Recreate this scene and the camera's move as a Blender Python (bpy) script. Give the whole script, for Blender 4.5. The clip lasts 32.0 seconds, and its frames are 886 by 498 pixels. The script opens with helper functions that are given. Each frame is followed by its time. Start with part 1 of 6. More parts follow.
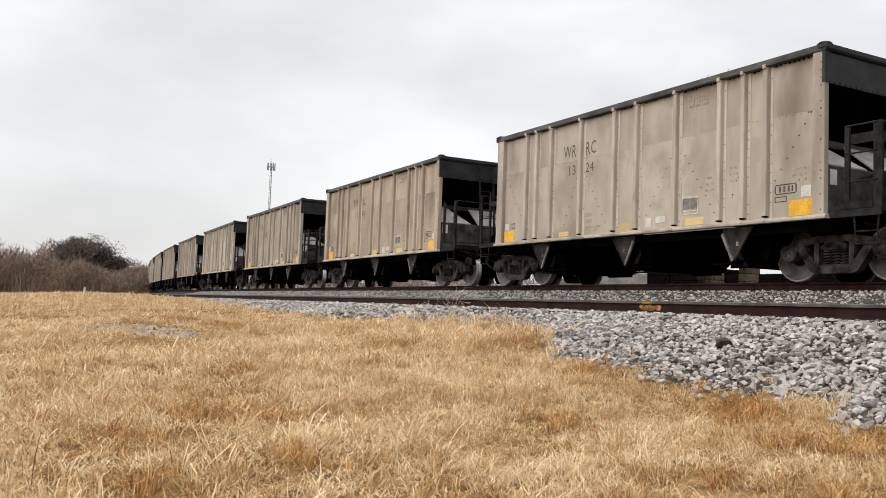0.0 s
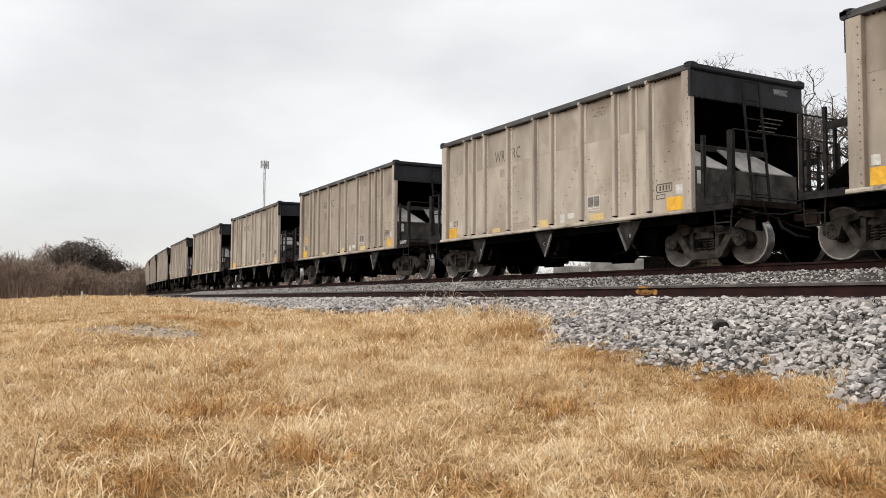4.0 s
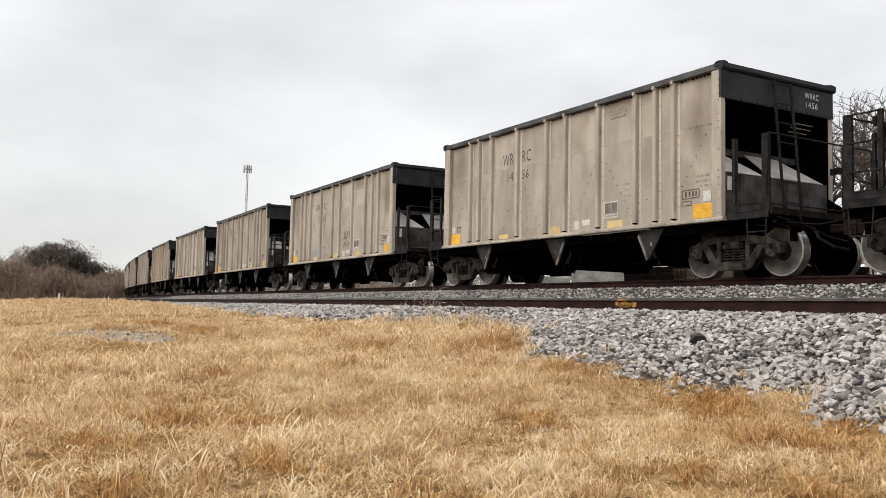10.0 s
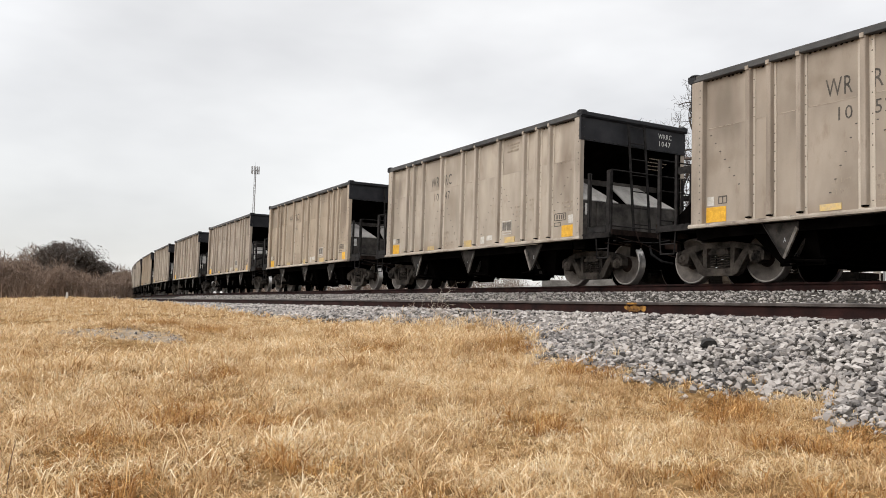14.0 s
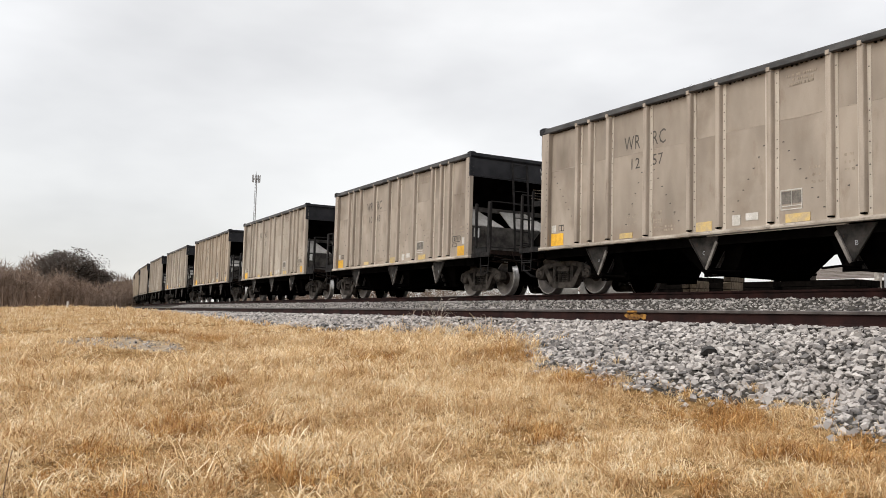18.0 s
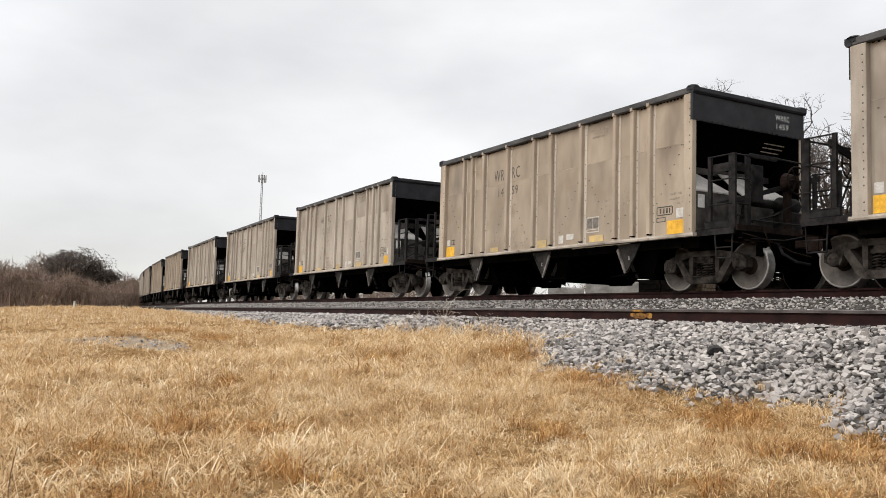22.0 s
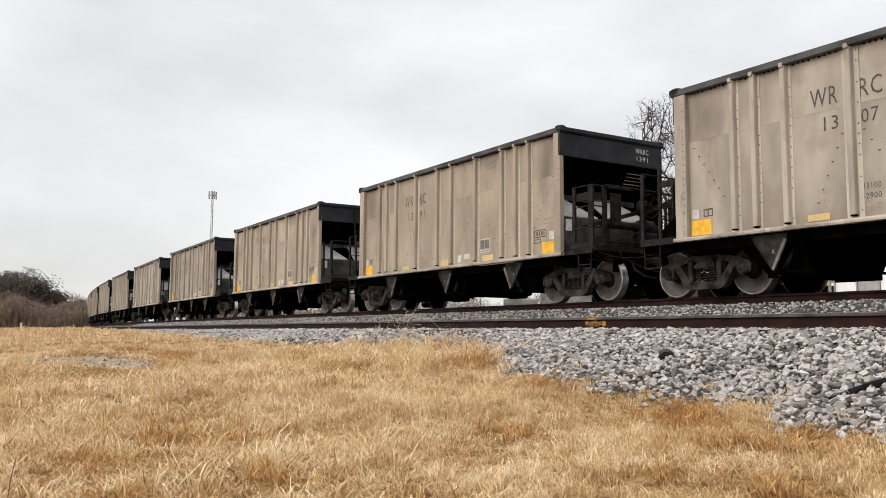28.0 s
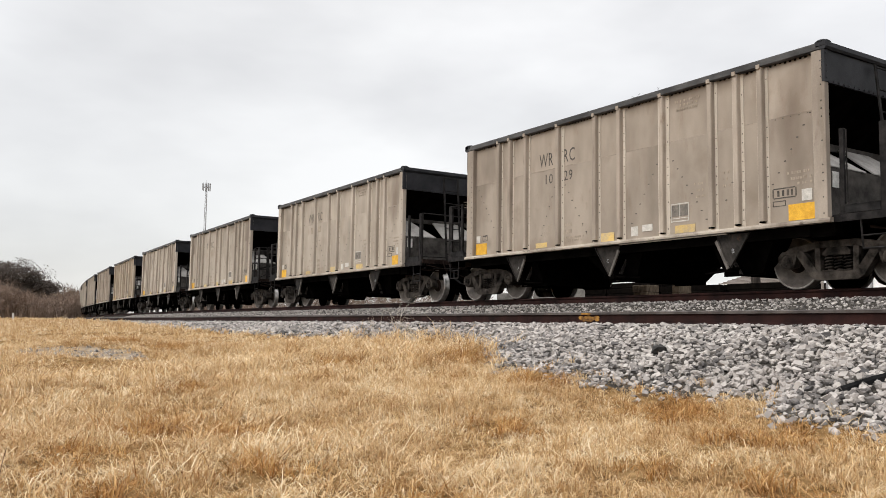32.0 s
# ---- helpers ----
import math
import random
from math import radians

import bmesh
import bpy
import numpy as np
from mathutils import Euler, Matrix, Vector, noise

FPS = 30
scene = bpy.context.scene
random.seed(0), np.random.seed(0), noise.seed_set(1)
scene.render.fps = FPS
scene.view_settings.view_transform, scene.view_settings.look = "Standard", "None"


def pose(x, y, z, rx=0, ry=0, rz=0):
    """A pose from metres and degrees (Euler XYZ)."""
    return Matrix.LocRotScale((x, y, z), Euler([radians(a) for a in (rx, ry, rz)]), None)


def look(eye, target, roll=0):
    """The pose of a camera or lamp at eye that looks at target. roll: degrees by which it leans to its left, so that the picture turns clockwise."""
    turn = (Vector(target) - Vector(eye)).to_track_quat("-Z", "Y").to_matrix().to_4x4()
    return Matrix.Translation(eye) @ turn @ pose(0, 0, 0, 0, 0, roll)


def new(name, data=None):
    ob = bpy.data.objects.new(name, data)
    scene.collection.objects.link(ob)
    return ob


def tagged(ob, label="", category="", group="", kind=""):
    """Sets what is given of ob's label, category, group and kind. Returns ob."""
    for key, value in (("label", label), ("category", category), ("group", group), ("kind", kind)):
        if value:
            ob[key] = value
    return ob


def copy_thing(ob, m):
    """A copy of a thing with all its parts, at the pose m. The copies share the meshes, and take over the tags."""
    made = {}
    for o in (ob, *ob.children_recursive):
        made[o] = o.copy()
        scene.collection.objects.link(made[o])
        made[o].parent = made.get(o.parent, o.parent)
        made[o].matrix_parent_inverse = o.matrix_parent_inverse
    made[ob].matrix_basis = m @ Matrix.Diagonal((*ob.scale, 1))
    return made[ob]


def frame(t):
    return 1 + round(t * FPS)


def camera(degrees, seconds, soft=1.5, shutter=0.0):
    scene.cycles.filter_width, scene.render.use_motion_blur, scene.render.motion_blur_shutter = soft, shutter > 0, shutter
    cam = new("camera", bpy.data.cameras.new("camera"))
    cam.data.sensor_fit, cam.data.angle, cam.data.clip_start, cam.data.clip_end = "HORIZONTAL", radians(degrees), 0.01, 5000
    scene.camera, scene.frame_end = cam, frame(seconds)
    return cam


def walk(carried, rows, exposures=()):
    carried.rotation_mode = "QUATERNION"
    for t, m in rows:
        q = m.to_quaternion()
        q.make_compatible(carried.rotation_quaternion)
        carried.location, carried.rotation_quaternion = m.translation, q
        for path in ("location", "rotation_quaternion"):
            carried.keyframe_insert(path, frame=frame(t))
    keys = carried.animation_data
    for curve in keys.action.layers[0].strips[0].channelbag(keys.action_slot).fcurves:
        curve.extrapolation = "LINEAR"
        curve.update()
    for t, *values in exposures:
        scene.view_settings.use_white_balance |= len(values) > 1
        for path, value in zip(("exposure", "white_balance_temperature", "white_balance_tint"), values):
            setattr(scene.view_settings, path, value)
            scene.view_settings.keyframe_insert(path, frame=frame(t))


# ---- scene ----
# Camera: held by hand beside the line, x across the tracks, y along them, z up.
cam = camera(55.19, 32.0, 0.85)
PATH = [
    (0.0, pose(-0.040, -0.030, 1.009, 93.98, -2.12, -29.96)),
    (0.5, pose(-0.047, -0.032, 1.008, 93.96, -2.08, -29.98)),
    (1.0, pose(-0.041, -0.033, 1.007, 93.94, -1.92, -29.96)),
    (1.5, pose(-0.041, -0.041, 1.004, 94.02, -1.68, -30.03)),
    (2.0, pose(-0.036, -0.035, 1.008, 93.97, -1.32, -29.98)),
    (2.5, pose(-0.030, -0.037, 1.007, 93.96, -0.97, -29.96)),
    (3.0, pose(-0.021, -0.039, 0.999, 93.86, -0.72, -29.99)),
    (3.5, pose(-0.022, -0.039, 0.996, 93.72, -0.55, -29.99)),
    (5.5, pose(-0.016, -0.025, 0.995, 92.80, 0.58, -30.42)),
    (6.0, pose(-0.020, -0.009, 0.995, 92.90, 0.47, -30.51)),
    (6.5, pose(-0.020, 0.000, 0.999, 93.07, 0.12, -30.52)),
    (7.0, pose(-0.012, 0.002, 0.999, 93.29, -0.20, -30.57)),
    (7.5, pose(-0.012, 0.002, 0.996, 93.65, -0.51, -30.62)),
    (8.0, pose(0.002, 0.002, 1.010, 93.86, -0.45, -30.78)),
    (8.5, pose(0.003, -0.018, 1.024, 94.07, -0.39, -31.05)),
    (9.0, pose(-0.004, -0.038, 1.014, 93.94, -0.59, -31.12)),
    (9.5, pose(-0.000, -0.034, 1.013, 93.97, -0.90, -31.25)),
    (10.0, pose(0.006, -0.034, 1.010, 94.03, -1.17, -31.34)),
    (10.5, pose(0.022, -0.024, 1.002, 94.02, -1.38, -31.48)),
    (11.0, pose(0.017, -0.023, 1.001, 94.05, -1.42, -31.55)),
    (11.5, pose(0.005, -0.013, 0.998, 94.02, -1.39, -31.41)),
    (12.0, pose(0.005, -0.004, 1.000, 94.00, -1.43, -31.43)),
    (12.5, pose(-0.003, -0.002, 1.001, 93.96, -1.50, -31.35)),
    (13.0, pose(0.000, 0.000, 1.000, 93.96, -1.63, -31.26)),
    (13.5, pose(0.001, 0.010, 1.000, 94.03, -1.68, -31.11)),
    (14.0, pose(-0.007, 0.006, 1.002, 94.20, -1.72, -30.93)),
    (14.5, pose(0.003, 0.005, 1.001, 94.23, -1.78, -30.62)),
    (16.5, pose(0.010, 0.003, 1.004, 94.46, -1.56, -30.83)),
    (17.0, pose(0.008, 0.003, 1.004, 94.57, -1.59, -30.95)),
    (17.5, pose(0.007, 0.002, 1.004, 94.68, -1.60, -30.89)),
    (18.0, pose(0.010, 0.006, 1.007, 94.74, -1.60, -30.86)),
    (18.5, pose(0.009, 0.005, 1.009, 94.81, -1.61, -30.77)),
    (19.0, pose(0.013, -0.000, 1.007, 94.81, -1.65, -30.71)),
    (19.5, pose(0.016, 0.004, 1.004, 94.78, -1.58, -30.65)),
    (20.0, pose(0.013, 0.008, 1.006, 94.86, -1.65, -30.60)),
    (20.5, pose(0.010, 0.010, 1.006, 94.85, -1.64, -30.51)),
    (21.0, pose(0.015, 0.019, 1.002, 94.85, -1.75, -30.57)),
    (21.5, pose(0.019, 0.017, 1.000, 94.82, -1.69, -30.54)),
    (22.0, pose(0.021, 0.013, 0.995, 94.73, -1.63, -30.47)),
    (22.5, pose(0.028, 0.008, 0.997, 94.62, -1.67, -30.52)),
    (23.0, pose(0.033, -0.001, 1.000, 94.49, -1.62, -30.60)),
    (23.5, pose(0.014, -0.074, 1.041, 94.54, -1.49, -31.00)),
    (24.0, pose(-0.106, -0.142, 0.991, 94.73, -1.42, -31.51)),
    (24.5, pose(-0.209, -0.234, 0.982, 94.95, -1.26, -31.80)),
    (25.0, pose(-0.227, -0.228, 0.981, 95.01, -1.09, -32.08)),
    (25.5, pose(-0.223, -0.228, 0.975, 94.97, -0.79, -32.44)),
    (27.5, pose(-0.225, -0.226, 0.972, 95.55, -0.35, -33.31)),
    (28.0, pose(-0.224, -0.214, 0.966, 95.70, -0.36, -33.52)),
    (28.5, pose(-0.222, -0.213, 0.969, 95.75, -0.38, -33.75)),
    (29.0, pose(-0.235, -0.218, 0.969, 95.74, -0.66, -33.87)),
    (29.5, pose(-0.230, -0.215, 0.968, 95.75, -0.78, -33.97)),
    (30.0, pose(-0.231, -0.213, 0.963, 95.69, -0.90, -34.04)),
    (30.5, pose(-0.234, -0.215, 0.957, 95.54, -0.92, -34.11)),
    (31.0, pose(-0.230, -0.203, 0.949, 95.30, -0.89, -34.17)),
    (31.5, pose(-0.242, -0.204, 0.948, 95.41, -0.98, -34.13)),
    (32.0, pose(-0.217, -0.197, 0.963, 95.30, -0.84, -33.98)),
]
walk(cam, PATH)

# Plan: both tracks run on circles about one centre. s: metres along, q: metres across from the camera's foot.
CENTRE_X, SIDE_R = 698.49, 686.35
TRAIN_Q, TRAIN_Z = 13.755, 1.70
SIDING_Q, SIDING_Z = 8.50, 1.20
CAR_PITCH = 13.37


def plan(s, q):
    a = s / SIDE_R
    r = CENTRE_X - q
    return CENTRE_X - r * math.cos(a), r * math.sin(a)


def plan_np(s, q):
    a = s / SIDE_R
    r = CENTRE_X - q
    return CENTRE_X - r * np.cos(a), r * np.sin(a)


def train_s(t):
    u = t / 32.0
    return ((((-13.808 * u + 39.691) * u - 40.548) * u + 35.035) * u - 302.576) * u + 18.859


def car_pose(k, t):
    s = train_s(t) + k * CAR_PITCH - 5.0
    x, y = plan(s, TRAIN_Q)
    return pose(x, y, TRAIN_Z, 0, 0, -math.degrees(s / SIDE_R))


# ---- light: an overcast winter sky ----
world = bpy.data.worlds.new("sky")
scene.world = world
world.use_nodes = True
wn, wl = world.node_tree.nodes, world.node_tree.links
bg = wn["Background"]
sky = wn.new("ShaderNodeTexSky")
sky.sky_type = "NISHITA"
sky.sun_disc = False
sky.sun_elevation, sky.sun_rotation = radians(37), radians(290)
coord = wn.new("ShaderNodeTexCoord")
stretch = wn.new("ShaderNodeMapping")
stretch.inputs["Scale"].default_value = (1.0, 1.0, 2.6)
clouds = wn.new("ShaderNodeTexNoise")
clouds.inputs["Scale"].default_value = 1.9
clouds.inputs["Detail"].default_value = 5.0
clouds.inputs["Roughness"].default_value = 0.5
ramp = wn.new("ShaderNodeValToRGB")
ramp.color_ramp.elements[0].position, ramp.color_ramp.elements[0].color = 0.30, (0.61, 0.60, 0.598, 1)
ramp.color_ramp.elements[1].position, ramp.color_ramp.elements[1].color = 0.62, (0.885, 0.876, 0.864, 1)
blend = wn.new("ShaderNodeMix")
blend.data_type = "RGBA"
blend.inputs[0].default_value = 0.98
wl.new(coord.outputs["Generated"], stretch.inputs["Vector"])
wl.new(stretch.outputs["Vector"], clouds.inputs["Vector"])
wl.new(clouds.outputs["Fac"], ramp.inputs["Fac"])
wl.new(sky.outputs["Color"], blend.inputs[6])
wl.new(ramp.outputs["Color"], blend.inputs[7])
# an overcast sky grows brighter towards the zenith and towards the hidden sun
split = wn.new("ShaderNodeSeparateXYZ")
lift = wn.new("ShaderNodeMapRange")
lift.inputs["From Min"].default_value, lift.inputs["From Max"].default_value = 0.42, 1.0
lift.inputs["To Min"].default_value, lift.inputs["To Max"].default_value = 1.0, 1.7
wl.new(coord.outputs["Generated"], split.inputs[0])
wl.new(split.outputs["Z"], lift.inputs["Value"])
toward = wn.new("ShaderNodeVectorMath")
toward.operation = "DOT_PRODUCT"
toward.inputs[1].default_value = Vector((-0.80, 0.02, 0.60)).normalized()
wl.new(coord.outputs["Generated"], toward.inputs[0])
glow = wn.new("ShaderNodeMapRange")
glow.inputs["From Min"].default_value, glow.inputs["From Max"].default_value = 0.08, 1.0
glow.inputs["To Min"].default_value, glow.inputs["To Max"].default_value = 1.0, 2.1
wl.new(toward.outputs["Value"], glow.inputs["Value"])
strength = wn.new("ShaderNodeMath")
strength.operation = "MULTIPLY"
# the cloud is thinner to one side
thin_side = wn.new("ShaderNodeVectorMath")
thin_side.operation = "DOT_PRODUCT"
thin_side.inputs[1].default_value = Vector((0.85, 0.30, 0.40)).normalized()
wl.new(coord.outputs["Generated"], thin_side.inputs[0])
pale = wn.new("ShaderNodeMapRange")
pale.inputs["From Min"].default_value, pale.inputs["From Max"].default_value = 0.6, 1.0
pale.inputs["To Min"].default_value, pale.inputs["To Max"].default_value = 1.0, 1.17
wl.new(thin_side.outputs["Value"], pale.inputs["Value"])
both = wn.new("ShaderNodeMath")
both.operation = "MULTIPLY"
wl.new(lift.outputs[0], both.inputs[0])
wl.new(pale.outputs[0], both.inputs[1])
wl.new(both.outputs[0], strength.inputs[0])
wl.new(glow.outputs[0], strength.inputs[1])
wl.new(strength.outputs[0], bg.inputs["Strength"])
wl.new(blend.outputs[2], bg.inputs["Color"])
sun = new("sun", bpy.data.lights.new("sun", "SUN"))
sun.data.energy, sun.data.angle, sun.data.color = 1.0, radians(35), (1.0, 0.95, 0.88)
sun.matrix_world = look((0, 0, 30), (33, -12, 0))
scene.view_settings.exposure = 0.0

# ---- materials ----
def shade(name, dark, light, scale=3.0, rough=0.75, metal=0.0, bump=0.15, fine=60.0, stretch=(1, 1, 1), vary=0.0, contrast=(0.35, 0.65), third=None, fourth=None, speck=0.12, soft=0.14, gloss=0.18, blots=(), detail=6.0):
    """Two tones by a broad noise, broken up by a fine one, with a fine relief. third: a stain colour with its threshold."""
    m = bpy.data.materials.new(name)
    m.use_nodes = True
    nt = m.node_tree
    b = nt.nodes["Principled BSDF"]
    co = nt.nodes.new("ShaderNodeTexCoord")
    mp = nt.nodes.new("ShaderNodeMapping")
    mp.inputs["Scale"].default_value = stretch
    nt.links.new(co.outputs["Object"], mp.inputs["Vector"])
    info = nt.nodes.new("ShaderNodeObjectInfo")
    off = nt.nodes.new("ShaderNodeVectorMath")
    off.operation = "ADD"
    ten = nt.nodes.new("ShaderNodeMath")
    ten.operation = "MULTIPLY"
    ten.inputs[1].default_value = 37.0
    nt.links.new(info.outputs["Random"], ten.inputs[0])
    nt.links.new(mp.outputs["Vector"], off.inputs[0])
    nt.links.new(ten.outputs[0], off.inputs[1])
    n1 = nt.nodes.new("ShaderNodeTexNoise")
    n1.inputs["Scale"].default_value, n1.inputs["Detail"].default_value = scale, detail
    n1.inputs["Roughness"].default_value = 0.6
    nt.links.new(off.outputs["Vector"], n1.inputs["Vector"])
    ra = nt.nodes.new("ShaderNodeValToRGB")
    ra.color_ramp.elements[0].position, ra.color_ramp.elements[0].color = contrast[0], (*dark, 1)
    ra.color_ramp.elements[1].position, ra.color_ramp.elements[1].color = contrast[1], (*light, 1)
    nt.links.new(n1.outputs["Fac"], ra.inputs["Fac"])
    n2 = nt.nodes.new("ShaderNodeTexNoise")
    n2.inputs["Scale"].default_value, n2.inputs["Detail"].default_value = fine, 3.0
    nt.links.new(co.outputs["Object"], n2.inputs["Vector"])
    hs = nt.nodes.new("ShaderNodeHueSaturation")
    val = nt.nodes.new("ShaderNodeMapRange")
    val.inputs["From Min"].default_value, val.inputs["From Max"].default_value = 0.3, 0.7
    val.inputs["To Min"].default_value, val.inputs["To Max"].default_value = 1 - speck, 1 + speck
    nt.links.new(n2.outputs["Fac"], val.inputs["Value"])
    last = val.outputs[0]
    if vary:
        rv = nt.nodes.new("ShaderNodeMapRange")
        rv.inputs["To Min"].default_value, rv.inputs["To Max"].default_value = 1 - vary, 1 + vary
        nt.links.new(info.outputs["Random"], rv.inputs["Value"])
        mu = nt.nodes.new("ShaderNodeMath")
        mu.operation = "MULTIPLY"
        nt.links.new(last, mu.inputs[0])
        nt.links.new(rv.outputs[0], mu.inputs[1])
        last = mu.outputs[0]
    nt.links.new(last, hs.inputs["Value"])
    col = ra.outputs["Color"]
    if third:
        n3 = nt.nodes.new("ShaderNodeTexNoise")
        n3.inputs["Scale"].default_value, n3.inputs["Detail"].default_value = scale * 2.3, 8.0
        n3.inputs["Roughness"].default_value = 0.7
        nt.links.new(off.outputs["Vector"], n3.inputs["Vector"])
        r3 = nt.nodes.new("ShaderNodeValToRGB")
        r3.color_ramp.elements[0].position, r3.color_ramp.elements[1].position = third[1], third[1] + soft
        nt.links.new(n3.outputs["Fac"], r3.inputs["Fac"])
        mx = nt.nodes.new("ShaderNodeMix")
        mx.data_type = "RGBA"
        nt.links.new(r3.outputs["Color"], mx.inputs[0])
        nt.links.new(col, mx.inputs[6])
        mx.inputs[7].default_value = (*third[0], 1)
        col = mx.outputs[2]
    if fourth:
        n4 = nt.nodes.new("ShaderNodeTexNoise")
        n4.inputs["Scale"].default_value, n4.inputs["Detail"].default_value = fourth[2], 5.0
        o4 = nt.nodes.new("ShaderNodeVectorMath")
        o4.operation = "ADD"
        nt.links.new(co.outputs["Object"], o4.inputs[0])
        nt.links.new(ten.outputs[0], o4.inputs[1])
        nt.links.new(o4.outputs["Vector"], n4.inputs["Vector"])
        r4 = nt.nodes.new("ShaderNodeValToRGB")
        r4.color_ramp.elements[0].position, r4.color_ramp.elements[1].position = fourth[1], fourth[1] + 0.16
        nt.links.new(n4.outputs["Fac"], r4.inputs["Fac"])
        m4 = nt.nodes.new("ShaderNodeMix")
        m4.data_type = "RGBA"
        nt.links.new(r4.outputs["Color"], m4.inputs[0])
        nt.links.new(col, m4.inputs[6])
        m4.inputs[7].default_value = (*fourth[0], 1)
        col = m4.outputs[2]
    for spot, size, tone in blots:
        # a soot stain of a given size about one spot, torn by the noise
        sb = nt.nodes.new("ShaderNodeVectorMath")
        sb.operation = "SUBTRACT"
        sb.inputs[1].default_value = spot
        nt.links.new(co.outputs["Object"], sb.inputs[0])
        dv = nt.nodes.new("ShaderNodeVectorMath")
        dv.operation = "DIVIDE"
        dv.inputs[1].default_value = size
        nt.links.new(sb.outputs["Vector"], dv.inputs[0])
        ln = nt.nodes.new("ShaderNodeVectorMath")
        ln.operation = "LENGTH"
        nt.links.new(dv.outputs["Vector"], ln.inputs[0])
        ns = nt.nodes.new("ShaderNodeMath")
        ns.operation = "MULTIPLY_ADD"
        ns.inputs[1].default_value = 1.8
        nt.links.new(n1.outputs["Fac"], ns.inputs[0])
        nt.links.new(ln.outputs["Value"], ns.inputs[2])
        am = nt.nodes.new("ShaderNodeMapRange")
        am.inputs["From Min"].default_value, am.inputs["From Max"].default_value = 1.9, 0.95
        am.inputs["To Min"].default_value, am.inputs["To Max"].default_value = 0.0, 0.8
        nt.links.new(ns.outputs[0], am.inputs["Value"])
        mb = nt.nodes.new("ShaderNodeMix")
        mb.data_type = "RGBA"
        nt.links.new(am.outputs[0], mb.inputs[0])
        nt.links.new(col, mb.inputs[6])
        mb.inputs[7].default_value = (*tone, 1)
        col = mb.outputs[2]
    nt.links.new(col, hs.inputs["Color"])
    nt.links.new(hs.outputs["Color"], b.inputs["Base Color"])
    b.inputs["Roughness"].default_value, b.inputs["Metallic"].default_value = rough, metal
    b.inputs["Specular IOR Level"].default_value = 0.5 if metal else gloss
    bp = nt.nodes.new("ShaderNodeBump")
    bp.inputs["Strength"].default_value, bp.inputs["Distance"].default_value = bump, 0.01
    nt.links.new(n2.outputs["Fac"], bp.inputs["Height"])
    nt.links.new(bp.outputs["Normal"], b.inputs["Normal"])
    return m


def strands(name, dark, mid, pale, patch=0.9, through_light=0.35, own=1.0, lump=0.26, fine_patch=0.0):
    """Dry grass, twigs and leaves: every strand has its own tone, patches of strands share a hue."""
    m = bpy.data.materials.new(name)
    m.use_nodes = True
    nt = m.node_tree
    b = nt.nodes["Principled BSDF"]
    geo = nt.nodes.new("ShaderNodeNewGeometry")
    ra = nt.nodes.new("ShaderNodeValToRGB")
    cr = ra.color_ramp
    cr.elements[0].position, cr.elements[0].color = 0.0, (*dark, 1)
    cr.elements[1].position, cr.elements[1].color = 1.0, (*pale, 1)
    e = cr.elements.new(0.5)
    e.color = (*mid, 1)
    co = nt.nodes.new("ShaderNodeTexCoord")
    tone = nt.nodes.new("ShaderNodeMapRange")
    tone.inputs["To Min"].default_value, tone.inputs["To Max"].default_value = 0.5 - own / 2, 0.5 + own / 2
    nt.links.new(geo.outputs["Random Per Island"], tone.inputs["Value"])
    last = tone.outputs[0]
    for size, amount in ((patch, lump), (fine_patch, lump * 0.8)):
        if not size:
            continue
        n1 = nt.nodes.new("ShaderNodeTexNoise")
        n1.inputs["Scale"].default_value, n1.inputs["Detail"].default_value = size, 3.0
        nt.links.new(co.outputs["Object"], n1.inputs["Vector"])
        mp = nt.nodes.new("ShaderNodeMapRange")
        mp.inputs["From Min"].default_value, mp.inputs["From Max"].default_value = 0.3, 0.7
        mp.inputs["To Min"].default_value, mp.inputs["To Max"].default_value = -amount, amount
        nt.links.new(n1.outputs["Fac"], mp.inputs["Value"])
        ad = nt.nodes.new("ShaderNodeMath")
        ad.operation = "ADD"
        nt.links.new(last, ad.inputs[0])
        nt.links.new(mp.outputs[0], ad.inputs[1])
        last = ad.outputs[0]
    nt.links.new(ad.outputs[0], ra.inputs["Fac"])
    nt.links.new(ra.outputs["Color"], b.inputs["Base Color"])
    b.inputs["Roughness"].default_value = 0.6
    b.inputs["Specular IOR Level"].default_value = 0.25
    if through_light:
        tr = nt.nodes.new("ShaderNodeBsdfTranslucent")
        nt.links.new(ra.outputs["Color"], tr.inputs["Color"])
        mx = nt.nodes.new("ShaderNodeMixShader")
        mx.inputs[0].default_value = through_light
        nt.links.new(b.outputs[0], mx.inputs[1])
        nt.links.new(tr.outputs[0], mx.inputs[2])
        nt.links.new(mx.outputs[0], nt.nodes["Material Output"].inputs["Surface"])
    return m


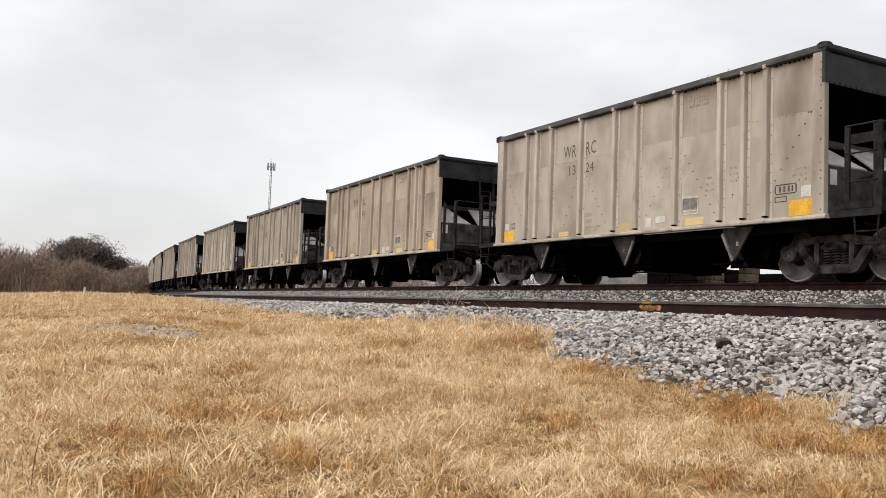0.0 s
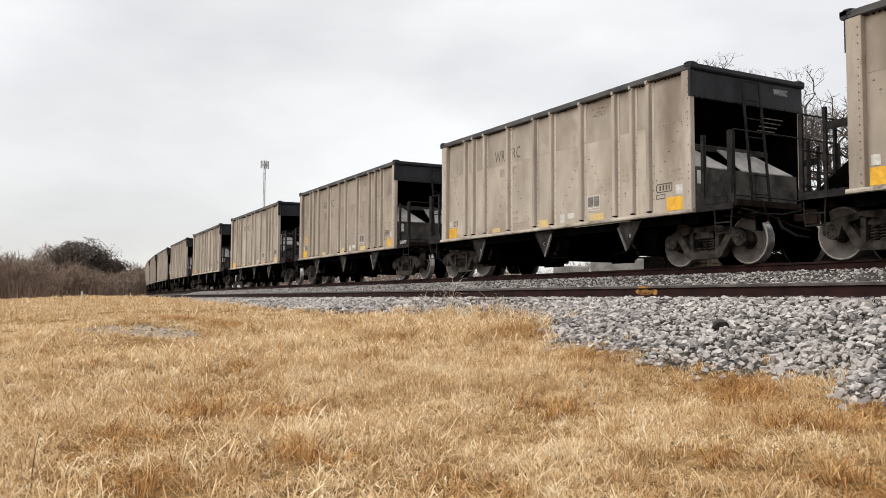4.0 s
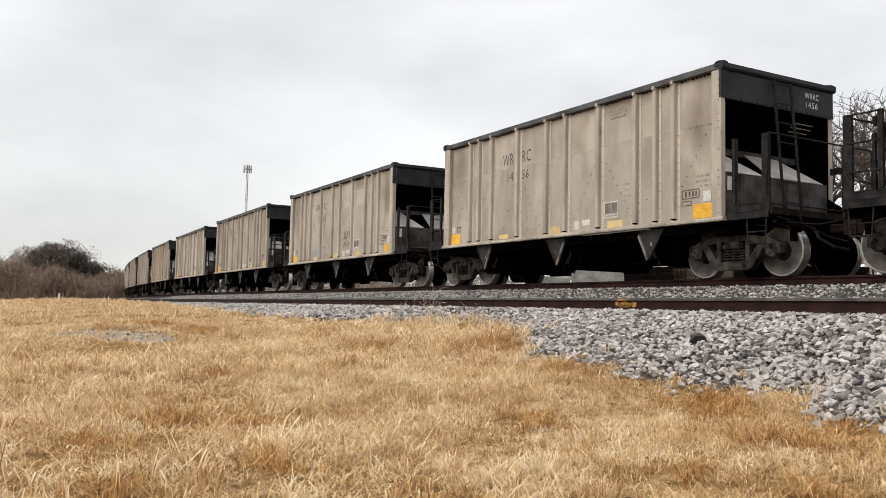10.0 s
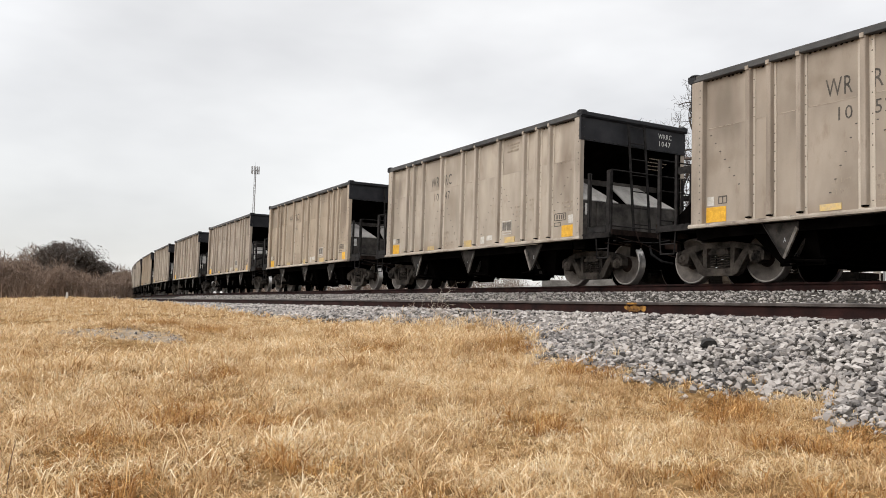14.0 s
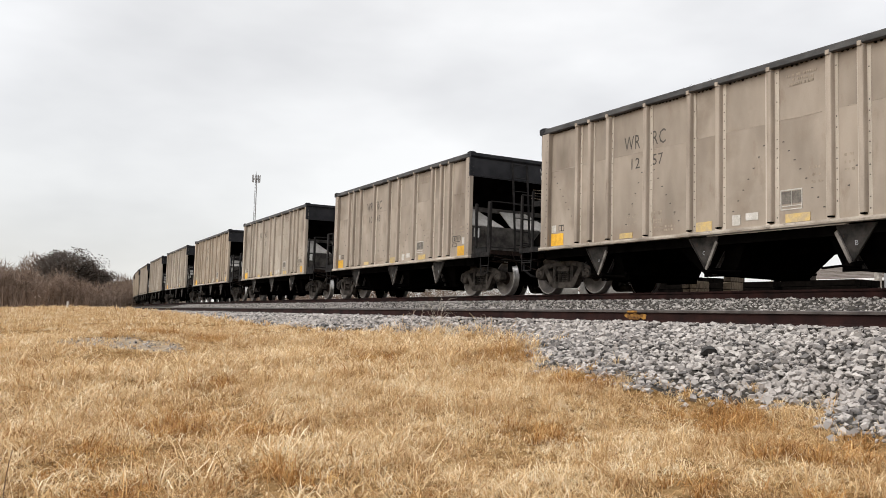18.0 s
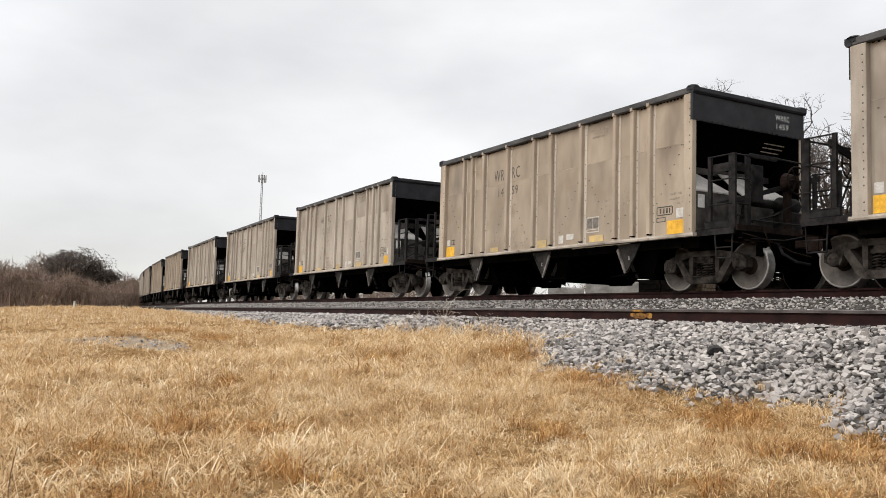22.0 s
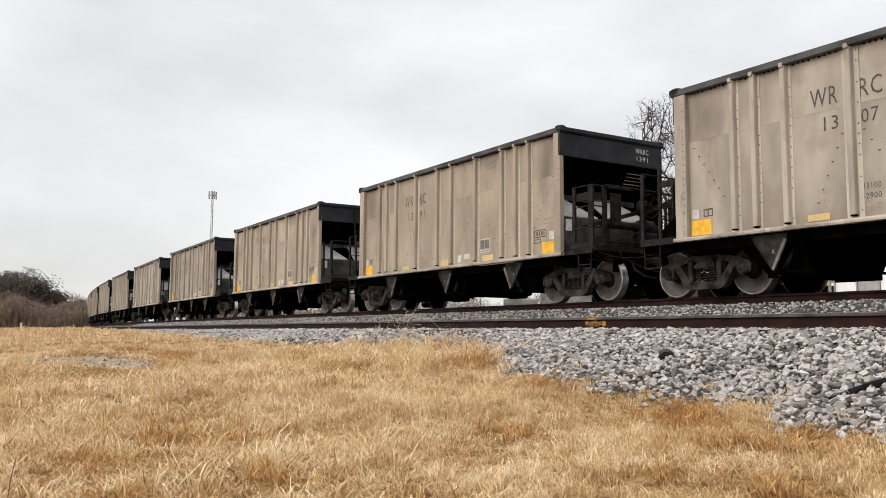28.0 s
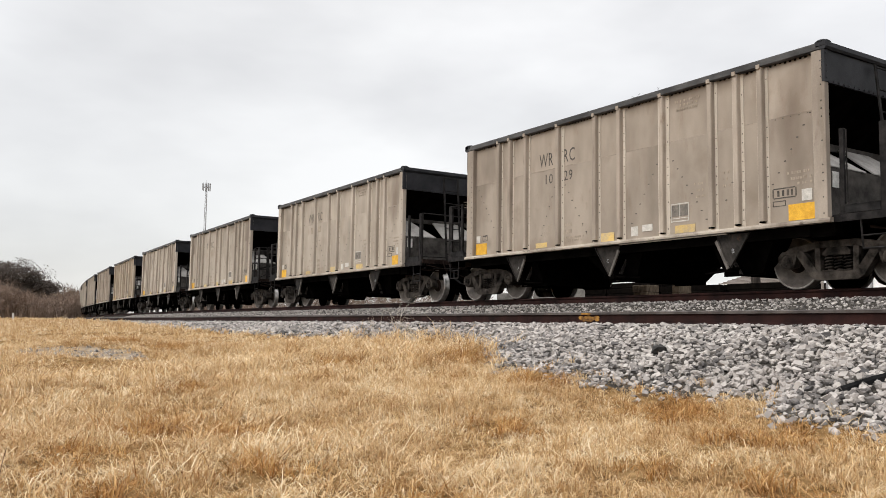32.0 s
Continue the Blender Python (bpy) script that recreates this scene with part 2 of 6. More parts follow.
def car_paint(name, tint):
    """The cars' tan paint and its ribs, faded or dirtied by a tint."""
    def c(r, g, b):
        return (r * tint[0], g * tint[1], b * tint[2])

    sheet = shade(name, c(0.262, 0.222, 0.178), c(0.415, 0.357, 0.291), 1.2, 0.62, 0, 0.05, 38, (1, 1, 0.4), 0.06, (0.3, 0.66), (c(0.25, 0.19, 0.14), 0.56), (c(0.275, 0.228, 0.178), 0.56, 1.1), 0.02, 0.26, detail=3.0,
                  blots=(((-1.51, -4.35, 2.95), (9, 0.40, 1.25), (0.155, 0.117, 0.088)), ((-1.51, 4.30, 3.2), (9, 0.50, 0.75), (0.18, 0.145, 0.113)),
                         ((-1.51, -2.2, 3.75), (9, 1.6, 0.28), (0.21, 0.168, 0.13)), ((-1.51, 2.2, 1.1), (9, 2.2, 0.30), (0.23, 0.18, 0.138))))
    rib = shade(name + "_rib", c(0.27, 0.227, 0.182), c(0.43, 0.372, 0.306), 2.0, 0.6, 0, 0.06, 38, (1, 1, 0.25), 0.08, (0.34, 0.62), ((0.175, 0.125, 0.088), 0.58), None, 0.05, 0.2)
    return sheet, rib


PAINT, PAINT_RIB = car_paint("weathered_tan_paint", (1.0, 1.0, 1.0))
WARM_PAINT = car_paint("warm_tan_paint", (0.95, 0.90, 0.83))
DIRTY_PAINT = car_paint("dirty_tan_paint", (0.88, 0.86, 0.85))
CHARCOAL = shade("charcoal_paint", (0.011, 0.011, 0.013), (0.026, 0.026, 0.029), 2.0, 0.55, 0, 0.1, 50)
CHORD_PAINT = shade("scuffed_dark_chord", (0.028, 0.027, 0.027), (0.085, 0.082, 0.079), 3.0, 0.55, 0, 0.15, 50, (1, 0.5, 1))
# Underframe grime, with the shade under and inside the cars put into its colour.
GRIME_SHADE = shade("black_grime_and_shade", (0.0009, 0.0008, 0.0007), (0.0035, 0.003, 0.0027), 3.0, 0.95, 0, 0.3, 40, gloss=0.0)
RAILING = shade("dark_railing_paint", (0.006, 0.0054, 0.0053), (0.026, 0.0235, 0.0225), 6.0, 0.7, 0, 0.2, 60, gloss=0.08)
BRAKE_RUST = shade("rusty_brake_gear", (0.006, 0.0038, 0.003), (0.024, 0.0148, 0.0116), 5.0, 0.85, 0, 0.3, 60, gloss=0.08)
CASTING = shade("dusty_cast_steel", (0.004, 0.0033, 0.0028), (0.074, 0.0625, 0.053), 4.0, 0.8, 0.0, 0.35, 40, (1, 1, 1), 0.15, (0.35, 0.68), ((0.06, 0.032, 0.02), 0.62), gloss=0.08)
# Paler copy of the rib paint: the flanges' highlight is put into the colour.
LIT_FLANGE_PAINT = shade("pale_lit_flange_paint", (0.37, 0.32, 0.262), (0.51, 0.448, 0.372), 2.2, 0.6, 0, 0.06, 38, (1, 1, 0.25), 0.08, (0.3, 0.6), ((0.19, 0.135, 0.095), 0.62), None, 0.05, 0.16)
STRUT_STEEL = shade("pale_strut_steel", (0.06, 0.053, 0.046), (0.19, 0.17, 0.15), 5.0, 0.7, 0, 0.3, 40, (1, 1, 1), 0.2)
SCUFFED = shade("scuffed_dark_plate", (0.006, 0.0057, 0.0057), (0.026, 0.0247, 0.024), 4.0, 0.7, 0, 0.2, 50, gloss=0.08)
WHEEL_DISC = shade("dusty_wheel_disc", (0.032, 0.025, 0.021), (0.115, 0.097, 0.082), 3.5, 0.75, 0.1, 0.25, 40, (1, 1, 1), 0.12, (0.35, 0.65), ((0.05, 0.03, 0.022), 0.6))
WHEEL_RIM = shade("worn_wheel_rim", (0.16, 0.147, 0.133), (0.31, 0.29, 0.265), 5.0, 0.6, 0.0, 0.15, 60)
HANGER_STEEL = shade("dusty_hanger_plate", (0.006, 0.0052, 0.0046), (0.04, 0.0345, 0.03), 4.0, 0.75, 0, 0.3, 40, (1, 1, 1), 0.2, (0.35, 0.65), ((0.07, 0.035, 0.02), 0.6))
SILL_PAINT = shade("dirty_sill_paint", (0.19, 0.157, 0.125), (0.43, 0.375, 0.31), 2.4, 0.65, 0, 0.2, 38, (1, 0.6, 1), 0.1, (0.32, 0.62), ((0.10, 0.075, 0.056), 0.57), None, 0.1, 0.12)
TREAD = shade("polished_tread", (0.20, 0.19, 0.18), (0.38, 0.365, 0.35), 6.0, 0.3, 0.85, 0.05, 80)
HOOD = shade("dusty_slope_plate", (0.30, 0.283, 0.262), (0.47, 0.447, 0.42), 3.0, 0.85, 0, 0.2, 50)
END_PLATE = shade("grey_end_plate", (0.02, 0.0177, 0.016), (0.085, 0.076, 0.068), 3.0, 0.7, 0, 0.2, 50)
YELLOW = shade("faded_reflective_yellow", (0.56, 0.295, 0.028), (0.73, 0.415, 0.045), 8.0, 0.5, 0, 0.05, 60, (1, 1, 1), 0.12)
YELLOW_PALE = shade("dusty_reflective_yellow", (0.41, 0.32, 0.195), (0.57, 0.40, 0.14), 6.0, 0.6, 0, 0.05, 60, (1, 1, 1), 0.15)
WHITE_MARK = shade("white_stencil", (0.50, 0.49, 0.46), (0.68, 0.67, 0.64), 8.0, 0.6, 0, 0.05, 60)
STICKER = shade("dull_paper_sticker", (0.42, 0.395, 0.35), (0.58, 0.55, 0.505), 9.0, 0.7, 0, 0.05, 60)
BLACK_MARK = shade("worn_black_stencil", (0.06, 0.053, 0.046), (0.14, 0.122, 0.10), 9.0, 0.7, 0, 0.05, 60, (1, 1, 1), 0, (0.4, 0.75))
PANEL_MARK = shade("faded_panel_black", (0.11, 0.097, 0.083), (0.20, 0.178, 0.152), 9.0, 0.7, 0, 0.05, 60)
FAINT_MARK = shade("faint_grey_stencil", (0.24, 0.195, 0.15), (0.36, 0.30, 0.235), 9.0, 0.7, 0, 0.05, 60)
BLUE_MARK = shade("blue_spray_paint", (0.05, 0.13, 0.42), (0.10, 0.22, 0.55), 9.0, 0.6, 0, 0.05, 60)
FADED_BLUE = shade("faded_blue_spray_paint", (0.12, 0.19, 0.33), (0.20, 0.28, 0.42), 9.0, 0.6, 0, 0.05, 60)
RAIL_RUST = shade("rusty_rail_web", (0.008, 0.0028, 0.0023), (0.030, 0.0105, 0.0082), 3.0, 0.85, 0, 0.3, 50, (1, 1, 1))
RAIL_HEAD = shade("dull_rail_head", (0.035, 0.027, 0.024), (0.10, 0.085, 0.077), 4.0, 0.5, 0.3, 0.1, 50)
MARK_PAINT = shade("ochre_paint_mark", (0.06, 0.024, 0.011), (0.38, 0.19, 0.04), 12.0, 0.7, 0, 0.1, 70)
TIE_WOOD = shade("creosoted_tie", (0.006, 0.0048, 0.0042), (0.022, 0.018, 0.015), 6.0, 0.9, 0, 0.4, 40, (1, 6, 1))
BLACK_TIMBER = shade("near_black_timber", (0.0016, 0.0013, 0.0011), (0.0075, 0.006, 0.005), 6.0, 0.95, 0, 0.4, 40, (1, 6, 1), gloss=0.02)
OLD_TIE = shade("brown_old_timber", (0.07, 0.052, 0.036), (0.185, 0.143, 0.102), 5.0, 0.9, 0, 0.4, 40, (6, 1, 1), 0.2)
SOIL = shade("straw_littered_soil", (0.125, 0.07, 0.028), (0.29, 0.185, 0.086), 13.0, 0.95, 0, 0.6, 30, gloss=0.0)
# Darker than the fines themselves: shade between the stones is in the bed colour.
GRAVEL = shade("gap_shade_gravel_bed", (0.028, 0.025, 0.022), (0.085, 0.077, 0.068), 14.0, 0.95, 0, 0.8, 26, gloss=0.0)
DUST = shade("bare_dusty_soil", (0.19, 0.142, 0.094), (0.35, 0.28, 0.205), 8.0, 0.95, 0, 0.6, 40, (1, 1, 1), 0, (0.35, 0.65), ((0.12, 0.08, 0.05), 0.58), gloss=0.0)
DARK_ROCK = shade("dark_basalt", (0.010, 0.0095, 0.009), (0.04, 0.037, 0.035), 12.0, 0.8, 0, 0.5, 60)
RUBBER = shade("black_rubber", (0.004, 0.004, 0.0043), (0.013, 0.0126, 0.0126), 5.0, 0.85, 0, 0.2, 40, gloss=0.06)
CONCRETE = shade("weathered_concrete", (0.20, 0.185, 0.165), (0.36, 0.34, 0.31), 3.0, 0.9, 0, 0.4, 30, (1, 1, 1), 0.1, (0.35, 0.65), ((0.13, 0.105, 0.08), 0.58))
ROOF_BROWN = shade("brown_grey_sheet_roof", (0.11, 0.092, 0.08), (0.20, 0.172, 0.152), 1.0, 0.6, 0, 0.2, 20, (1, 1, 6))
WALL_METAL = shade("grey_sheet_metal_wall", (0.20, 0.205, 0.215), (0.30, 0.305, 0.31), 0.6, 0.6, 0, 0.1, 20)
ROOF_WHITE = shade("white_metal_roof", (0.66, 0.67, 0.68), (0.80, 0.80, 0.80), 0.8, 0.5, 0, 0.05, 20)
GALVANISED = shade("galvanised_steel", (0.22, 0.225, 0.235), (0.34, 0.345, 0.35), 3.0, 0.6, 0.2, 0.1, 30)
BARK = shade("grey_brown_bark", (0.022, 0.017, 0.014), (0.065, 0.052, 0.044), 5.0, 0.9, 0, 0.6, 25, (1, 1, 0.3), 0.15)
# Paler than the trunk bark: the bright sky's bleed over twigs is in the colour.
TWIG_BARK = shade("sky_paled_twig_bark", (0.045, 0.034, 0.028), (0.12, 0.094, 0.078), 3.0, 0.9, 0, 0.4, 25, (1, 1, 0.3), 0.15)
STONE = strands("grey_ballast_stone", (0.06, 0.055, 0.053), (0.305, 0.277, 0.254), (0.45, 0.414, 0.382), 1.2, 0.0, 0.95, 0.16)
GRASS = strands("dry_straw_grass", (0.29, 0.145, 0.047), (0.63, 0.435, 0.221), (0.87, 0.765, 0.56), 1.6, 0.17, 0.62, 0.21, 6.5)
BLEACHED = strands("bleached_weed_stalk", (0.30, 0.25, 0.19), (0.44, 0.385, 0.31), (0.6, 0.54, 0.46), 1.6, 0.1)
# Ochre straw, its dark tones holding the shade within the clumps.
OCHRE_SHADE_GRASS = strands("rusty_shaded_grass", (0.15, 0.063, 0.017), (0.41, 0.208, 0.062), (0.72, 0.49, 0.225), 2.5, 0.14, 0.7)
TWIGS = strands("brown_leafless_twigs", (0.10, 0.065, 0.044), (0.195, 0.134, 0.096), (0.28, 0.207, 0.162), 0.12, 0.0)
LEAVES = strands("dark_evergreen_leaves", (0.06, 0.046, 0.037), (0.115, 0.091, 0.076), (0.18, 0.148, 0.127), 0.3, 0.15)

# ---- mesh tools ----
def part(name, bm, material, parent=None, label="", at=None, smooth=False):
    me = bpy.data.meshes.new(name)
    bmesh.ops.recalc_face_normals(bm, faces=bm.faces[:])
    bm.to_mesh(me)
    bm.free()
    for m in material if isinstance(material, (list, tuple)) else (material,):
        me.materials.append(m)
    if smooth:
        me.polygons.foreach_set("use_smooth", [True] * len(me.polygons))
    ob = new(name, me)
    ob.parent = parent
    if at is not None:
        ob.matrix_basis = at
    if label:
        ob["label"] = label
    return ob


def again(ob, name, at, parent=None):
    """Another object on the same mesh."""
    o = new(name, ob.data)
    o.parent = parent if parent is not None else ob.parent
    o.matrix_basis = at
    for key in ("label", "kind"):
        if key in ob:
            o[key] = ob[key]
    return o


def box(bm, x0, x1, y0, y1, z0, z1, bevel=0.0, index=0):
    v = [bm.verts.new((x, y, z)) for x in (x0, x1) for y in (y0, y1) for z in (z0, z1)]
    fs = [bm.faces.new([v[i] for i in f]) for f in ((0, 1, 3, 2), (4, 6, 7, 5), (0, 4, 5, 1), (2, 3, 7, 6), (0, 2, 6, 4), (1, 5, 7, 3))]
    for f in fs:
        f.material_index = index
    if bevel:
        es = list({e for f in fs for e in f.edges})
        bmesh.ops.bevel(bm, geom=es, offset=bevel, segments=1, affect="EDGES")
    return v


def prism(bm, outline, a, b, axis="x", index=0):
    """An outline in the plane across the axis, pushed from a to b along it."""
    def at(u, v, w):
        return {"x": (w, u, v), "y": (u, w, v), "z": (u, v, w)}[axis]
    low = [bm.verts.new(at(u, v, a)) for u, v in outline]
    top = [bm.verts.new(at(u, v, b)) for u, v in outline]
    n = len(outline)
    fs = [bm.faces.new(low[::-1]), bm.faces.new(top)]
    fs += [bm.faces.new((low[i], low[(i + 1) % n], top[(i + 1) % n], top[i])) for i in range(n)]
    for f in fs:
        f.material_index = index


def tube(bm, points, r, sides=6, index=0, taper=1.0):
    """A round bar along the points."""
    pts = [Vector(p) for p in points]
    rings = []
    for i, p in enumerate(pts):
        d = (pts[min(i + 1, len(pts) - 1)] - pts[max(i - 1, 0)]).normalized()
        up = Vector((0, 0, 1)) if abs(d.z) < 0.9 else Vector((1, 0, 0))
        a = d.cross(up).normalized()
        b = d.cross(a)
        rr = r * (1 + (taper - 1) * i / max(1, len(pts) - 1))
        rings.append([bm.verts.new(p + (a * math.cos(2 * math.pi * j / sides) + b * math.sin(2 * math.pi * j / sides)) * rr) for j in range(sides)])
    for r0, r1 in zip(rings, rings[1:]):
        for j in range(sides):
            f = bm.faces.new((r0[j], r0[(j + 1) % sides], r1[(j + 1) % sides], r1[j]))
            f.material_index = index
    bm.faces.new(rings[0][::-1]).material_index = index
    bm.faces.new(rings[-1]).material_index = index


def lathe(bm, profile, sides=24, index=lambda i: 0, centre=(0, 0, 0)):
    """A profile of (across, radius) turned about the x axis."""
    cx, cy, cz = centre
    rings = []
    for x, r in profile:
        if r < 1e-5:
            rings.append([bm.verts.new((cx + x, cy, cz))])
        else:
            rings.append([bm.verts.new((cx + x, cy + r * math.cos(2 * math.pi * j / sides), cz + r * math.sin(2 * math.pi * j / sides))) for j in range(sides)])
    for i, (a, b) in enumerate(zip(rings, rings[1:])):
        for j in range(sides):
            k = (j + 1) % sides
            if len(a) == 1:
                f = bm.faces.new((a[0], b[k], b[j]))
            elif len(b) == 1:
                f = bm.faces.new((a[j], a[k], b[0]))
            else:
                f = bm.faces.new((a[j], a[k], b[k], b[j]))
            f.material_index = index(i)


def np_mesh(name, verts, faces, material, smooth=False):
    """A large mesh from arrays; faces all have the same number of corners."""
    me = bpy.data.meshes.new(name)
    n, m = faces.shape
    me.vertices.add(len(verts))
    me.vertices.foreach_set("co", verts.astype(np.float32).ravel())
    me.loops.add(n * m)
    me.loops.foreach_set("vertex_index", faces.astype(np.int32).ravel())
    me.polygons.add(n)
    me.polygons.foreach_set("loop_start", np.arange(0, n * m, m, dtype=np.int32))
    me.polygons.foreach_set("loop_total", np.full(n, m, dtype=np.int32))
    me.polygons.foreach_set("use_smooth", np.full(n, smooth, dtype=bool))
    for mm in material if isinstance(material, (list, tuple)) else (material,):
        me.materials.append(mm)
    me.update(calc_edges=True)
    return me


LETTERS = {}


def lettering(text, width, height):
    """The text as a thin mesh that fills width by height, its lower left corner at the origin."""
    key = (text, round(width, 3), round(height, 3))
    if key not in LETTERS:
        cu = bpy.data.curves.new("lettering", "FONT")
        cu.body, cu.resolution_u, cu.space_character = text, 2, 1.12
        ob = new("lettering", cu)
        me = bpy.data.meshes.new_from_object(ob)
        bpy.data.objects.remove(ob)
        co = np.empty(len(me.vertices) * 3, dtype=np.float32)
        me.vertices.foreach_get("co", co)
        co = co.reshape(-1, 3)
        lo, hi = co.min(0), co.max(0)
        co[:, 0] = (co[:, 0] - lo[0]) * width / (hi[0] - lo[0])
        co[:, 1] = (co[:, 1] - lo[1]) * height / (hi[1] - lo[1])
        me.vertices.foreach_set("co", co.ravel())
        me.update()
        LETTERS[key] = me
    return LETTERS[key]


def on_side(y, z, x=-1.562):
    """Where a flat sign sits on the near side of a car: it reads from +y to -y."""
    return Matrix(((0, 0, -1, x), (-1, 0, 0, y), (0, 1, 0, z), (0, 0, 0, 1)))


def on_end(x, z, y=-5.033):
    return Matrix(((1, 0, 0, x), (0, 0, -1, y), (0, 1, 0, z), (0, 0, 0, 1)))


TURN = Matrix.Rotation(math.pi, 4, "Z")


# ---- ground ----
rng = np.random.default_rng(7)


def ripple(x, y, size, seed):
    """A smooth uneven field of about -1 to 1, with lumps of that size in metres."""
    r = np.random.default_rng(seed)
    out = 0
    for _ in range(7):
        a, f, p = r.uniform(0, 6.283), r.uniform(0.6, 1.7) * 2 * math.pi / size, r.uniform(0, 6.283)
        out = out + np.sin((x * math.cos(a) + y * math.sin(a)) * f + p)
    return out / 3.6


def gravel_edge(s):
    """How far across the grass reaches up the ballast shoulder."""
    return np.interp(s, [-30, -2, 2.0, 3.16, 3.5, 3.75, 3.95, 4.2, 4.6, 5.05, 5.3, 5.7, 6.5, 7.3, 7.8, 8.2, 9.5, 10.5, 12, 12.8, 14, 15.5, 20, 32, 60],
                     [5.6, 5.3, 4.9, 5.0, 5.12, 5.5, 5.62, 5.58, 5.5, 5.25, 5.08, 5.32, 5.46, 5.55, 6.0, 6.32, 6.72, 6.9, 6.88, 6.6, 6.1, 5.85, 6.0, 6.7, 7.3]) + 0.03 * np.sin(s * 5.1) + 0.03 * np.sin(s * 11.3 + 1)


def ground_z(s, q):
    lawn = -0.12 + 0.05 * np.clip(q, -6, 7) + 0.86 * (1 - np.exp(-np.clip(s, -6, 1e4) / 14.5))
    lawn = lawn + 0.035 * ripple(s, q, 2.6, 3) * np.clip((7.2 - q) / 2, 0, 1)
    lawn = lawn + 0.17 * np.exp(-((s - 13.2) / 1.5) ** 2 - ((q - 2.3) / 1.0) ** 2)
    bed = np.interp(q, [7.25, 9.7, 12.3, 15.3, 17.6, 21, 30, 60, 150], [1.00, 1.03, 1.50, 1.50, 0.95, 1.45, 1.75, 2.2, 3.2])
    e = np.minimum(gravel_edge(s), 7.0)
    f = np.clip((q - e + 0.25) / (7.25 - e + 0.25), 0, 1)
    return np.where(q > 7.25, bed, lawn * (1 - f) + 1.00 * f)


def bare(s, q):
    """The bare dusty patch on the mound."""
    return ((s - 12.1 + 0.9 * (q - 2.05)) / 0.75) ** 2 + ((q - 2.05) / 0.70) ** 2 + 0.45 * ripple(s, q, 0.8, 9) + 0.3 * ripple(s, q, 0.3, 10) < 1.3


ss = np.concatenate([np.linspace(-2500, -330, 12), np.arange(-300, -20, 20), np.arange(-20, 0, 1.0), np.arange(0, 25, 0.25), np.arange(25, 60, 1), np.arange(60, 150, 5), np.arange(150, 470, 20), np.linspace(500, 2100, 12)])
qs = np.concatenate([np.linspace(-2500, -120, 14), np.arange(-100, -10, 10), np.arange(-10, -1, 1), np.arange(-1, 18, 0.2), np.arange(18, 40, 2), np.arange(40, 200, 20), np.linspace(220, 640, 8)])
SS, QQ = np.meshgrid(ss, qs, indexing="ij")
XX, YY = plan_np(SS, QQ)
vv = np.stack([XX, YY, ground_z(SS, QQ)], -1).reshape(-1, 3)
rows_n, cols_n = SS.shape
ii, jj = np.meshgrid(np.arange(rows_n - 1), np.arange(cols_n - 1), indexing="ij")
ff = np.stack([ii * cols_n + jj, (ii + 1) * cols_n + jj, (ii + 1) * cols_n + jj + 1, ii * cols_n + jj + 1], -1).reshape(-1, 4)
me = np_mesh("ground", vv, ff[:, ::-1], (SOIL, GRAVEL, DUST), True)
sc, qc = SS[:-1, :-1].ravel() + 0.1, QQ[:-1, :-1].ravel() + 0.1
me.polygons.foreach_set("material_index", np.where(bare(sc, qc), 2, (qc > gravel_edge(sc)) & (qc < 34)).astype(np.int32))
ground = tagged(new("ground", me), "dry straw-covered verge with a grey ballast bed", "ground", kind="structure")

# ---- two curved tracks ----
RAIL_OUTLINE = [(-0.075, -0.186), (0.075, -0.186), (0.075, -0.176), (0.015, -0.155), (0.009, -0.13), (0.009, -0.055), (0.014, -0.045), (0.036, -0.035), (0.037, -0.008), (0.028, 0.0),
                (-0.028, 0.0), (-0.037, -0.008), (-0.036, -0.035), (-0.014, -0.045), (-0.009, -0.055), (-0.009, -0.13), (-0.015, -0.155), (-0.075, -0.176)]


def rail(track, q, z):
    st = np.concatenate([np.arange(-330, -20, 6), np.arange(-20, 60, 2), np.arange(60, 470, 6)])
    prof = np.array(RAIL_OUTLINE)
    n = len(prof)
    x, y = plan_np(st[:, None], q + prof[None, :, 0])
    v = np.stack([x, y, np.broadcast_to(z + prof[None, :, 1], x.shape)], -1).reshape(-1, 3)
    i, j = np.meshgrid(np.arange(len(st) - 1), np.arange(n), indexing="ij")
    f = np.stack([i * n + j, i * n + (j + 1) % n, (i + 1) * n + (j + 1) % n, (i + 1) * n + j], -1).reshape(-1, 4)
    me = np_mesh("rail", v, f, (RAIL_RUST, RAIL_HEAD))
    me.polygons.foreach_set("material_index", ((j.ravel() >= (7 if z < 1.5 else 9)) & (j.ravel() <= (11 if z < 1.5 else 9))).astype(np.int32))
    ob = new("rail", me)
    ob.parent = track
    return ob


